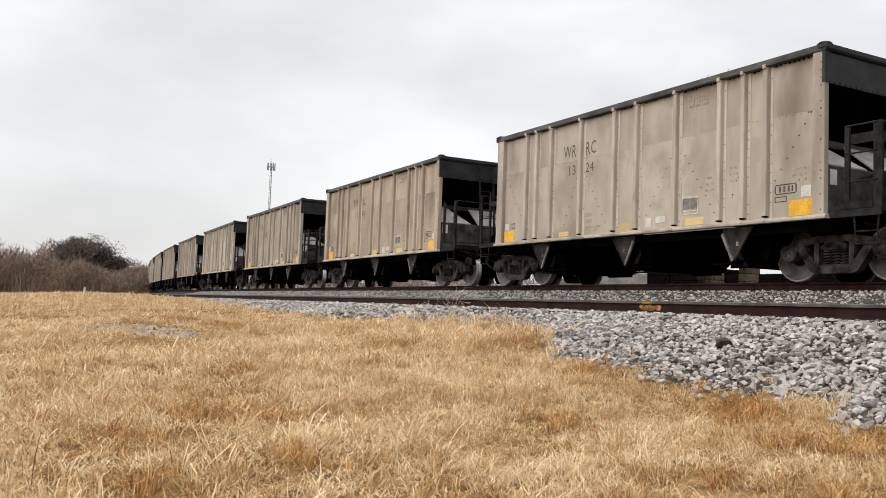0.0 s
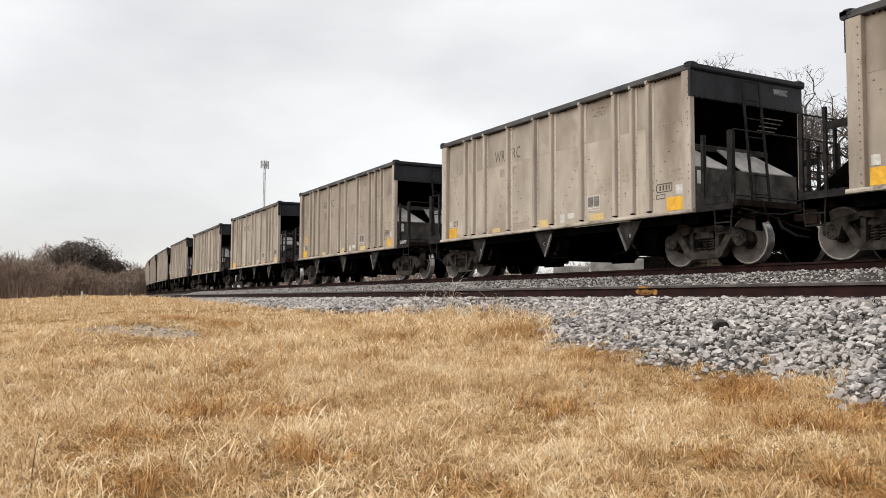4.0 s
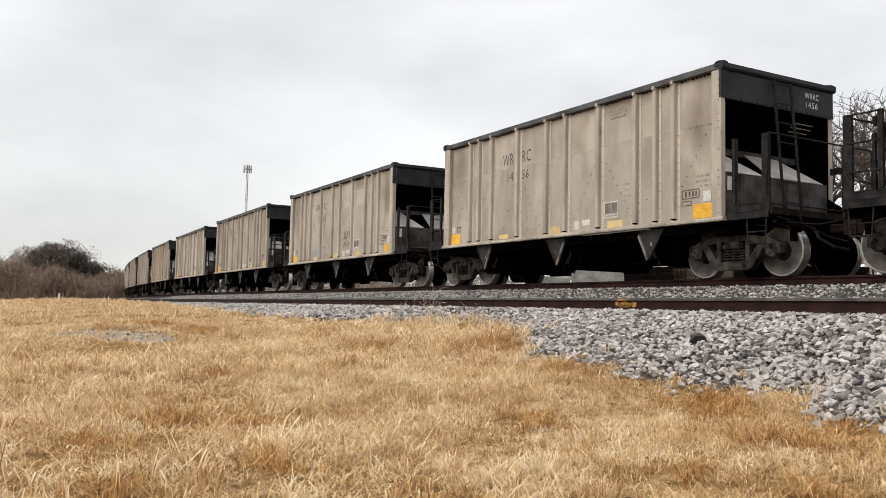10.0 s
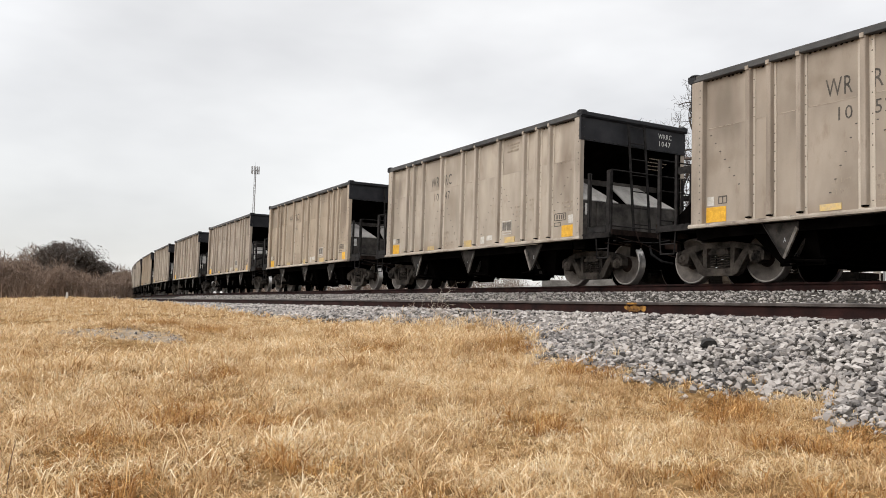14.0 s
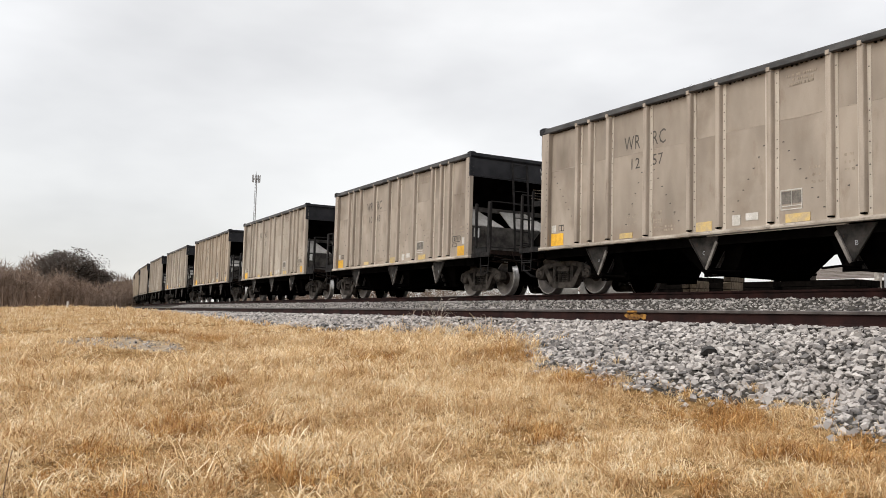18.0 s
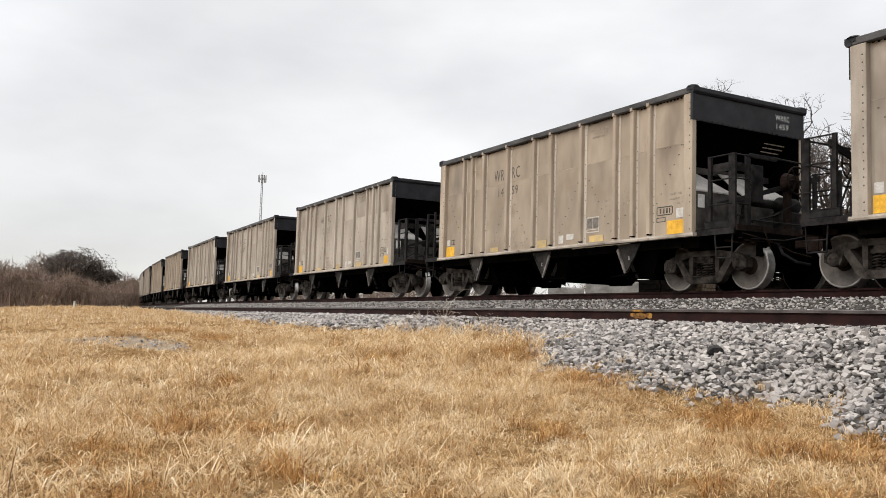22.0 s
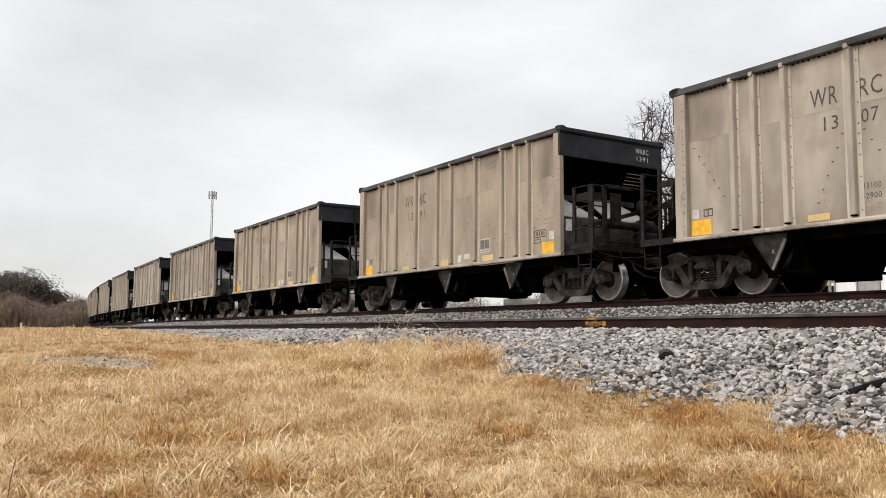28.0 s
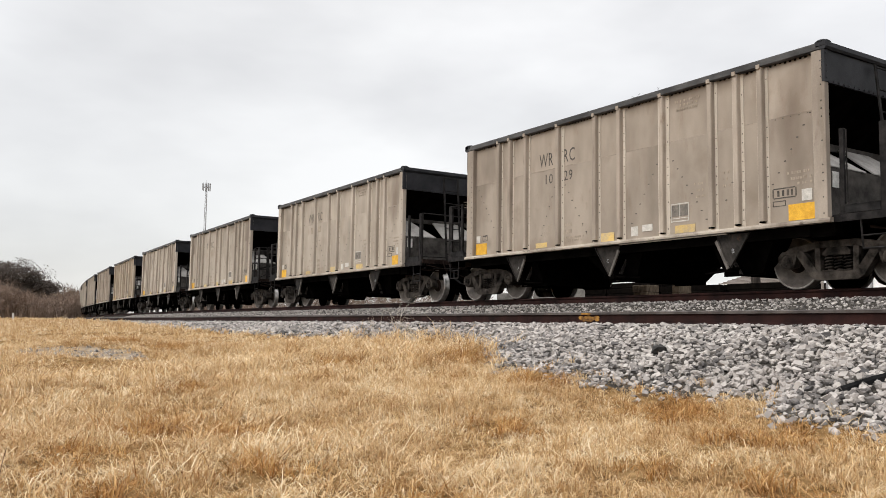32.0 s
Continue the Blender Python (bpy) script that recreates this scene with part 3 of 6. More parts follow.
for name, q, z, label in (("siding_track", SIDING_Q, SIDING_Z, "rusty empty siding track bedded in grey ballast"), ("main_track", TRAIN_Q, TRAIN_Z, "rusty main track that carries the train")):
    track = tagged(new(name), label, "railway track", kind="structure")
    for d in (-0.75, 0.75):
        rail(track, q + d, z)
    st = np.arange(-40, 130, 0.55)
    tie = np.array([(a, b, c) for a in (-1.28, 1.28) for b in (-0.11, 0.11) for c in (-0.36, -0.178)])
    x, y = plan_np(st[:, None] + tie[None, :, 1], q + tie[None, :, 0])
    v = np.stack([x, y, np.broadcast_to(z + tie[None, :, 2], x.shape)], -1).reshape(-1, 3)
    quad = np.array([(0, 1, 3, 2), (4, 6, 7, 5), (0, 4, 5, 1), (2, 3, 7, 6), (0, 2, 6, 4), (1, 5, 7, 3)])
    f = (np.arange(len(st))[:, None, None] * 8 + quad[None]).reshape(-1, 4)
    ob = new("ties", np_mesh("ties", v, f, TIE_WOOD))
    ob.parent = track
    tagged(ob, kind="stuff")
    if name == "siding_track":
        bm = bmesh.new()
        x, y = plan(8.12, q - 0.75)
        rs = random.Random(17)
        for i in range(16):
            # overlapping dabs of spray on the web
            c, w, h = rs.uniform(-0.16, 0.18), rs.uniform(0.03, 0.07), rs.uniform(0.018, 0.034)
            m = z - 0.088 + rs.uniform(-0.016, 0.016)
            prism(bm, [(y + c + w * math.cos(a), m + h * math.sin(a)) for a in [j * math.pi / 4 for j in range(8)]], x - 0.0125 - 0.0003 * i, x - 0.0095)
        box(bm, x - 0.0395, x - 0.0375, y - 0.05, y + 0.13, z - 0.036, z - 0.012)
        part("paint_mark", bm, MARK_PAINT, track, "ochre paint mark sprayed on the rail web")
        # joint bar bolted to the web
        x, y = plan(29.0, q - 0.75)
        bm = bmesh.new()
        prism(bm, [(-0.45, -0.13), (0.45, -0.13), (0.44, -0.06), (-0.44, -0.06)], x - 0.035, x - 0.010)
        ob = part("joint_bar", bm, RAIL_RUST, track, "", Matrix.Translation((0, y, z)))


# ---- ballast stones ----
def stone_shapes(n, seed, fine=False):
    """Unit stones with flat broken faces, as arrays."""
    r = np.random.default_rng(seed)
    shapes = []
    cube = np.array([(x, y, z) for x in (-0.42, 0.42) for y in (-0.42, 0.42) for z in (-0.42, 0.42)])
    quads = ((0, 1, 3, 2), (4, 6, 7, 5), (0, 4, 5, 1), (2, 3, 7, 6), (0, 2, 6, 4), (1, 5, 7, 3))
    f = np.array([(q[i], q[j], q[k]) for q in quads for i, j, k in ((0, 1, 2), (0, 2, 3))])
    for i in range(n):
        v = cube * r.uniform(0.72, 1.08, (8, 1)) + r.normal(0, 0.07, (8, 3))
        if fine:
            bm = bmesh.new()
            bmesh.ops.create_icosphere(bm, subdivisions=1, radius=0.5)
            v = np.array([p.co[:] for p in bm.verts]) * r.uniform(0.72, 1.12, (12, 1)) + r.normal(0, 0.05, (12, 3))
            f = np.array([[p.index for p in q.verts] for q in bm.faces])
            bm.free()
        shapes.append((v, f))
    return shapes


FINE_SHAPES = stone_shapes(9, 11, True) + stone_shapes(4, 13)
ROUGH_SHAPES = stone_shapes(8, 12)


def spins(n, r):
    q = r.normal(size=(n, 4))
    q /= np.linalg.norm(q, axis=1, keepdims=True)
    w, x, y, z = q.T
    return np.stack([1 - 2 * (y * y + z * z), 2 * (x * y - z * w), 2 * (x * z + y * w), 2 * (x * y + z * w), 1 - 2 * (x * x + z * z), 2 * (y * z - x * w),
                     2 * (x * z - y * w), 2 * (y * z + x * w), 1 - 2 * (x * x + y * y)], -1).reshape(n, 3, 3)


def stones(s, q, size, lift, r, shapes):
    vs, fs, base = [], [], 0
    which = r.integers(0, len(shapes), len(s))
    x, y = plan_np(s, q)
    z = ground_z(s, q) + lift
    for k, (v0, f0) in enumerate(shapes):
        i = np.nonzero(which == k)[0]
        if not len(i):
            continue
        sc = size[i, None, None] * r.uniform(0.7, 1.25, (len(i), 1, 3))
        v = np.einsum("nij,nkj->nki", spins(len(i), r), v0[None] * sc)
        v[:, :, 2] *= 0.8
        v += np.stack([x[i], y[i], z[i]], -1)[:, None]
        fs.append((f0[None] + (base + np.arange(len(i))[:, None, None] * len(v0))).reshape(-1, 3))
        vs.append(v.reshape(-1, 3))
        base += len(i) * len(v0)
    return np.concatenate(vs), np.concatenate(fs)


def scatter(n, s0, s1, q0, q1, keep, size, r):
    s, q = r.uniform(s0, s1, n), r.uniform(q0, q1, n)
    k = keep(s, q)
    s, q = s[k], q[k]
    return s, q, r.uniform(*size, len(s)) * r.choice([0.8, 1.0, 1.0, 1.25], len(s)), r.uniform(-0.012, 0.026, len(s))


bank = []
shoulder = lambda s, q: q > gravel_edge(s) - 0.05 + rng.normal(0, 0.10, len(s))
bank.append(scatter(27500, -1.0, 13, 4.8, 7.66, shoulder, (0.035, 0.068), rng))
bank.append(scatter(17000, 13, 45, 5.7, 7.68, shoulder, (0.045, 0.08), rng))
bank.append(scatter(5000, -1, 30, 7.84, 9.2, lambda s, q: q > 0, (0.04, 0.07), rng))
bank.append(scatter(30000, -2, 60, 9.6, 12.92, lambda s, q: q > 0, (0.026, 0.048), rng))
bank.append(scatter(5000, -2, 40, 13.1, 15.3, lambda s, q: q > 0, (0.06, 0.10), rng))
bank.append(scatter(1300, 10.4, 14.3, 1.2, 3.5, bare, (0.010, 0.030), rng))
cols = [np.concatenate(c) for c in zip(*bank)]
near = np.argsort(np.hypot(cols[0] - 4.2, cols[1] - 5.6))[:300]
rest = np.ones(len(cols[0]), dtype=bool)
rest[near] = False
close = rest & (cols[1] < 7.8) & (cols[0] < 7.5)
v, f = stones(*[c[close] for c in cols], rng, FINE_SHAPES)
v2, f2 = stones(*[c[rest & ~close] for c in cols], rng, ROUGH_SHAPES)
v, f = np.concatenate([v, v2]), np.concatenate([f, f2 + len(v)])
ballast = tagged(new("ballast"), "loose grey crushed-stone ballast banked against the track", "ballast", kind="structure")
loose = new("loose_stones", np_mesh("loose_stones", v, f, STONE))
loose.parent = ballast
tagged(loose, kind="stuff")
singles = []
for v0, f0 in FINE_SHAPES:
    singles.append(np_mesh("stone", v0, f0, STONE))
for n, i in enumerate(near):
    ob = new("stone", singles[n % len(singles)])
    ob.parent = ballast
    s, q, d, up = [c[i] for c in cols]
    x, y = plan(s, q)
    turn = Euler(rng.uniform(0, 6.283, 3)).to_matrix().to_4x4()
    ob.matrix_basis = Matrix.Translation((x, y, float(ground_z(s, q)) + up)) @ turn @ Matrix.Diagonal((d * rng.uniform(0.8, 1.2), d, d * 0.75, 1))
rock = np_mesh("dark_stone", FINE_SHAPES[2][0] * np.array([0.21, 0.17, 0.15]), FINE_SHAPES[2][1], DARK_ROCK)
rock_ob = tagged(new("dark_stone", rock), "near-black angular stone lying on the ballast", "stone")
rock_ob.matrix_basis = Matrix.Translation((6.14, 5.46, float(ground_z(5.46, 6.12)) + 0.045)) @ Matrix.Rotation(0.6, 4, "Z")
# a strip of black rubber left on the ballast
bm = bmesh.new()
rings = []
for i in range(9):
    u = i / 8
    x, y = 5.56 + 0.85 * u, 3.27 - 0.50 * u + 0.02 * math.sin(u * 5)
    z = float(ground_z(y, x)) + 0.005
    half = 0.034 - 0.008 * math.cos(u * 4)
    rings.append([bm.verts.new((x + dx, y + dy, z + dz)) for dx, dy, dz in ((0, -half, 0), (0.01, -half * 0.7, 0.036), (0, half * 0.5, 0.048), (-0.01, half, 0.02))])
for r0, r1 in zip(rings, rings[1:]):
    for j in range(4):
        bm.faces.new((r0[j], r0[(j + 1) % 4], r1[(j + 1) % 4], r1[j]))
bm.faces.new(rings[0])
bm.faces.new(rings[-1])
tagged(part("rubber_strip", bm, RUBBER, None, "", None), "black rubber strip lying on the grey ballast", "rubber strip")


# ---- dry grass: tufts of arching blades ----
# rusty tufts: scattered clumps with shade put into their ochre, and a taller fringe along the ballast
CLUMPS = ((5.8, 1.46, 0.34), (5.5, 1.9, 0.25), (4.9, 0.75, 0.22), (4.0, 0.72, 0.2), (4.1, 1.55, 0.2), (4.27, 4.95, 0.32), (4.5, 5.2, 0.22), (3.05, 4.2, 0.24), (2.9, 3.13, 0.16), (2.2, 3.4, 0.2), (4.5, 3.4, 0.25), (3.15, 2.05, 0.18), (3.0, 4.75, 0.22),
          (8.2, 5.8, 0.35), (6.2, 5.25, 0.25), (12.6, 3.5, 0.5), (13.4, 2.9, 0.45), (7.6, 2.2, 0.3), (9.0, 4.4, 0.3))


def tufts(n, per, s0, s1, q0, q1, tall, wide, bends, r, keep=None, heart=0.03, hollowed=True):
    s, q = r.uniform(s0, s1, n), r.uniform(q0, q1, n)
    ok = q < gravel_edge(s) + r.normal(-0.02, 0.12, n)
    ok &= ~(bare(s, q) & (r.random(n) < 0.93))
    if keep is not None:
        ok &= keep(s, q)
    s, q = s[ok], q[ok]
    vigour = np.clip(1.0 + 0.26 * ripple(s, q, 1.3, 21) + 0.46 * ripple(s, q, 0.36, 22), 0.35, 2.0)
    vigour = vigour * (1 + 0.6 * np.exp(-((q - gravel_edge(s) + 0.40) / 0.5) ** 2) * np.clip((s - 7.4) / 0.8, 0, 1) * np.clip((13 - s) / 2, 0, 1))
    vigour = vigour * (1 - 0.6 * np.exp(-((s - 10.6) / 1.1) ** 2 - ((q - 2.1) / 1.2) ** 2)) * r.uniform(0.55, 1.3, len(s))
    for cs, cq, size in CLUMPS if heart > 0.03 and hollowed else ():
        near = math.hypot(cs, cq)
        vigour = vigour * (1 - 0.45 * np.exp(-(((s - cs * (1 - 1.3 * size / near)) ** 2 + (q - cq * (1 - 1.3 * size / near)) ** 2) / (1.2 * size) ** 2)))
    # blades spring from a tussock's heart and arch outwards, swept a little one way by the wind
    sweep = np.repeat(2.6 * ripple(s, q, 0.8, 51), per)
    spread = np.repeat(r.uniform(0.6, 1.5, len(s)), per)
    s, q, vigour = np.repeat(s, per), np.repeat(q, per), np.repeat(vigour, per)
    m = len(s)
    x, y = plan_np(s, q)
    z = ground_z(s, q)
    h = r.uniform(*tall, m) * vigour
    out = r.uniform(0, 6.283, m)
    d = np.stack([np.cos(out) + 0.35 * np.cos(sweep), np.sin(out) + 0.35 * np.sin(sweep)], -1)
    d /= np.linalg.norm(d, axis=1, keepdims=True) + 1e-6
    way = np.arctan2(d[:, 1], d[:, 0])
    off = np.abs(r.normal(0, heart, m)) * spread
    p = np.stack([x, y], -1) + d * off[:, None] + r.normal(0, heart * 0.4, (m, 2))
    tilt = np.abs(r.normal(0.62, 0.38, m)) * spread
    bend = r.uniform(0.4, 1.9, m) * (3 / bends)
    curl = r.normal(0, 0.8, m) * (3 / bends)
    turn = way + 1.57 + r.normal(0, 0.6, m)
    e = np.stack([np.cos(turn), np.sin(turn)], -1) * (r.uniform(*wide, m) / 2)[:, None]
    k = 2 * bends + 1
    v = np.empty((m, k, 3))
    zz = z - 0.012
    for i in range(bends):
        f = 1 - 0.8 * i / bends
        v[:, 2 * i, :2], v[:, 2 * i + 1, :2] = p - e * f, p + e * f
        v[:, 2 * i, 2] = v[:, 2 * i + 1, 2] = zz
        step = h / bends
        p = p + d * (np.sin(tilt) * step)[:, None]
        zz = np.maximum(zz + np.cos(tilt) * step, z)
        tilt = tilt + bend
        way = way + curl
        d = np.stack([np.cos(way), np.sin(way)], -1)
    v[:, k - 1, :2], v[:, k - 1, 2] = p, zz
    tri = []
    for i in range(bends - 1):
        tri += [(2 * i, 2 * i + 1, 2 * i + 3), (2 * i, 2 * i + 3, 2 * i + 2)]
    tri.append((k - 3, k - 2, k - 1))
    f = (np.arange(m)[:, None, None] * k + np.array(tri)[None]).reshape(-1, 3)
    return v.reshape(-1, 3), f


def sward(name, batches, label, material=GRASS):
    vs, fs, base = [], [], 0
    for b in batches:
        v, f = tufts(*b)
        vs.append(v)
        fs.append(f + base)
        base += len(v)
    ob = new(name, np_mesh(name, np.concatenate(vs), np.concatenate(fs), material))
    return tagged(ob, label, "grass", kind="stuff")


def clump_distance(s, q):
    d = np.full(len(s), 9.0)
    for cs, cq, size in CLUMPS:
        d = np.minimum(d, np.hypot((s - cs) * 0.8, q - cq) / size)
    return d


clumped = lambda s, q: rng.random(len(s)) < 1.6 * np.exp(-clump_distance(s, q) ** 2 * 1.5)


def thickness(s, q):
    """How thick the straw lies: trodden and thin about the camera's foot, full further off."""
    away, b = np.hypot(s, q), np.degrees(np.arctan2(q, s + 0.3))
    return np.clip((away - 0.9) / 1.7, 0, 1) * np.clip((b + 22) / 23, 0, 1) * np.clip((92 - b) / 27, 0, 1)


ahead = lambda s, q: (rng.random(len(s)) < thickness(s, q)) & (rng.random(len(s)) > 0.92 * np.exp(-clump_distance(s, q) ** 2 * 1.2)) & (rng.random(len(s)) < 1.0 + 0.7 * ripple(s, q, 0.32, 61))
thin = lambda s, q: rng.random(len(s)) > 0.8 * thickness(s, q)
sward("dry_grass", [
    (7000, 24, 1.0, 7.4, 2.2, 6.4, (0.065, 0.185), (0.0032, 0.0075), 3, rng, ahead, 0.035),
    (4300, 22, 0.6, 7.6, -1.6, 2.4, (0.09, 0.25), (0.0048, 0.010), 4, rng, ahead, 0.05),
    (6300, 17, 7.2, 13.0, 0.6, 7.2, (0.10, 0.28), (0.0075, 0.0145), 3, rng, ahead, 0.05),
    (3600, 16, 7.6, 13.0, -1.6, 0.8, (0.06, 0.17), (0.007, 0.014), 3, rng, ahead, 0.04),
    (4200, 13, 13.0, 16.5, -1.6, 7.2, (0.05, 0.145), (0.008, 0.015), 3, rng, ahead, 0.04),
    (7500, 5, 1.8, 10.0, -0.8, 6.4, (0.05, 0.13), (0.004, 0.009), 2, rng, ahead),
    (9000, 9, 16.0, 34.0, -3.0, 7.4, (0.08, 0.19), (0.012, 0.024), 2, rng, ahead),
    (5000, 7, 34.0, 75.0, -2.0, 7.5, (0.12, 0.28), (0.02, 0.045), 2, rng, None),
    (12000, 5, -7.0, 5.0, -7.0, 5.4, (0.06, 0.16), (0.008, 0.015), 2, rng, thin),
    (6000, 6, 5.0, 34.0, -9.0, 0.5, (0.09, 0.21), (0.016, 0.030), 2, rng, thin),
    (3000, 8, 75.0, 135.0, -6.0, 7.0, (0.22, 0.5), (0.05, 0.09), 2, rng, None),
], "tangled dry straw-coloured grass on the verge")

fringe = lambda s, q: (rng.random(len(s)) < np.exp(-((q - gravel_edge(s) + 0.32) / 0.24) ** 2) * np.clip((s - 4.5) / 1.5, 0, 1) * np.clip((11.5 - s) / 2, 0, 1)) & (ripple(s, q, 0.9, 31) > -0.35)
sward("rusty_grass_tufts", [
    (9000, 26, 2.0, 14.0, 0.0, 6.2, (0.09, 0.22), (0.004, 0.009), 3, rng, clumped, 0.04, False),
    (1300, 24, 4.5, 11.5, 4.6, 6.7, (0.10, 0.24), (0.0035, 0.008), 3, rng, fringe, 0.04, False),
], "rust-coloured dry grass tufts among the straw, shade in their tone", OCHRE_SHADE_GRASS)


def weed(x, y, seed, n, tall, label, material, lean=1.0):
    """A few tall bleached stalks from one root."""
    r = random.Random(seed)
    bm = bmesh.new()
    for _ in range(n):
        a, h, out = r.uniform(0, 6.28), r.uniform(0.4, 1.0) * tall, r.uniform(0.05, 0.45) * lean
        p = [(0.08 * math.cos(a), 0.08 * math.sin(a), -0.02)]
        for i in range(1, 5):
            f = i / 4
            p.append((math.cos(a) * (0.08 + out * tall * f * f), math.sin(a) * (0.08 + out * tall * f * f), h * (f - 0.25 * out * f * f)))
        tube(bm, p, 0.0035, 3, 0, 0.4)
        # a few side wisps off each stalk
        for i in range(2, 5) if lean > 1 else ():
            b, ln = a + r.uniform(-1.6, 1.6), r.uniform(0.1, 0.3) * tall
            q = [p[i], (p[i][0] + math.cos(b) * ln * 0.6, p[i][1] + math.sin(b) * ln * 0.6, p[i][2] + ln * 0.55), (p[i][0] + math.cos(b) * ln * 1.3, p[i][1] + math.sin(b) * ln * 1.3, p[i][2] + ln * 0.6)]
            tube(bm, q, 0.0025, 3, 0, 0.5)
    z = float(ground_z(y, x))
    root = tagged(new("weed"), label, "weed", "weeds by the rail")
    root.matrix_basis = Matrix.Translation((x, y, z))
    tagged(part("stalk_mass", bm, material, root), kind="stuff")


for x, y, sd, n, tall in ((6.98, 11.9, 1, 4, 0.62), (6.95, 12.5, 2, 4, 0.34), (6.9, 11.2, 3, 4, 0.30), (6.95, 10.4, 5, 3, 0.26), (6.95, 11.6, 8, 4, 0.40)):
    weed(x, y, sd, n, tall, "bleached dry weed stalks beside the rail", BLEACHED, 1.7)
weed(0.30, 4.35, 6, 2, 0.30, "brown dead weed stalks in the straw", TWIGS)

# ---- trees, brush and buildings beyond ----
class Limbs:
    """Collects tapered limbs as plain arrays."""
    def __init__(self):
        self.v, self.f = [], []

    def limb(self, pts, r0, r1, sides):
        base, n = len(self.v), len(pts)
        for i, p in enumerate(pts):
            d = (pts[min(i + 1, n - 1)] - pts[max(i - 1, 0)]).normalized()
            a = d.orthogonal().normalized()
            b = d.cross(a)
            r = r0 + (r1 - r0) * i / (n - 1)
            for j in range(sides):
                t = 2 * math.pi * j / sides
                self.v.append(p + (a * math.cos(t) + b * math.sin(t)) * r)
        for i in range(n - 1):
            for j in range(sides):
                k = (j + 1) % sides
                self.f.append((base + i * sides + j, base + i * sides + k, base + (i + 1) * sides + k, base + (i + 1) * sides + j))

    def mesh(self, name, material):
        return np_mesh(name, np.array([p[:] for p in self.v]), np.array(self.f), material, True)


def grow(limbs, start, way, length, r, depth, rnd, spread=0.75, lift=0.12):
    pts, p, d = [start], start, way.normalized()
    steps = 4 if depth > 1 else 2
    for i in range(steps):
        d = (d + Vector((rnd.gauss(0, 0.20), rnd.gauss(0, 0.20), rnd.gauss(0, 0.14) + lift * 0.5))).normalized()
        p = p + d * (length / steps)
        pts.append(p)
    limbs.limb(pts, r, r * 0.62, 5 if depth > 4 else 3)
    if depth == 0:
        return
    for i in range(rnd.choice((2, 3, 3)) if depth > 1 else 3):
        at = pts[min(rnd.choice((2, 3, 4, 4)), steps)]
        side = Vector((rnd.gauss(0, 1), rnd.gauss(0, 1), rnd.gauss(0.25, 0.6))).normalized()
        grow(limbs, at, d * (1 - spread * 0.55) + side * spread, length * rnd.uniform(0.58, 0.84), r * 0.635, depth - 1, rnd, spread, lift)


def bare_tree(x, y, z, height, seed, slim=1.0, depth=8, label="leafless grey-brown tree with fine tangled twigs"):
    rnd = random.Random(seed)
    tree = tagged(new("bare_tree"), label, "tree", "leafless trees beyond the line")
    tree.matrix_basis = Matrix.Translation((x, y, z))
    trunk, crown = Limbs(), Limbs()
    top = Vector((rnd.uniform(-0.3, 0.3), rnd.uniform(-0.3, 0.3), height * 0.26))
    trunk.limb([Vector((0, 0, -0.2)), Vector((0.05, 0, height * 0.10)), top], height * 0.028, height * 0.02, 9)
    for i in range(4):
        a = i * 1.57 + rnd.uniform(-0.5, 0.5)
        grow(crown, top, Vector((math.cos(a) * 0.75, math.sin(a) * 0.75, rnd.uniform(0.6, 1.2))), height * 0.235, height * 0.0155, depth - 1, rnd)
    # the crown's upper twigs stand at the tree's height
    f = (height - top.z) / (float(np.quantile([v.z for v in crown.v], 0.992)) - top.z)
    crown.v = [top + Vector(((v.x - top.x) * f * slim, (v.y - top.y) * f * slim, (v.z - top.z) * f)) for v in crown.v]
    crown.v = [Vector((v.x, v.y, height + (v.z - height) * 0.15)) if v.z > height else v for v in crown.v]
    for nm, lb in (("trunk", trunk), ("crown", crown)):
        ob = new(nm, lb.mesh(nm, BARK if nm == "trunk" else TWIG_BARK))
        ob.parent = tree
    return tree


def from_eye(px_angle, dist):
    """A place by its bearing from the line's direction, in degrees, and its distance."""
    a = radians(px_angle)
    return dist * math.sin(a), dist * math.cos(a)


for ang, dist, h, sd, slim in ((44.6, 41, 10.3, 30, 0.95), (50.0, 37, 11.15, 9, 0.75), (54.3, 38, 10.6, 24, 0.85), (57.2, 100, 24.0, 11, 1.0)):
    x, y = from_eye(ang, dist)
    base = float(ground_z(y, x - y * y / 1400)) - 0.1
    bare_tree(x, y, base, h - base, sd, slim, 7 if dist > 60 else 8)


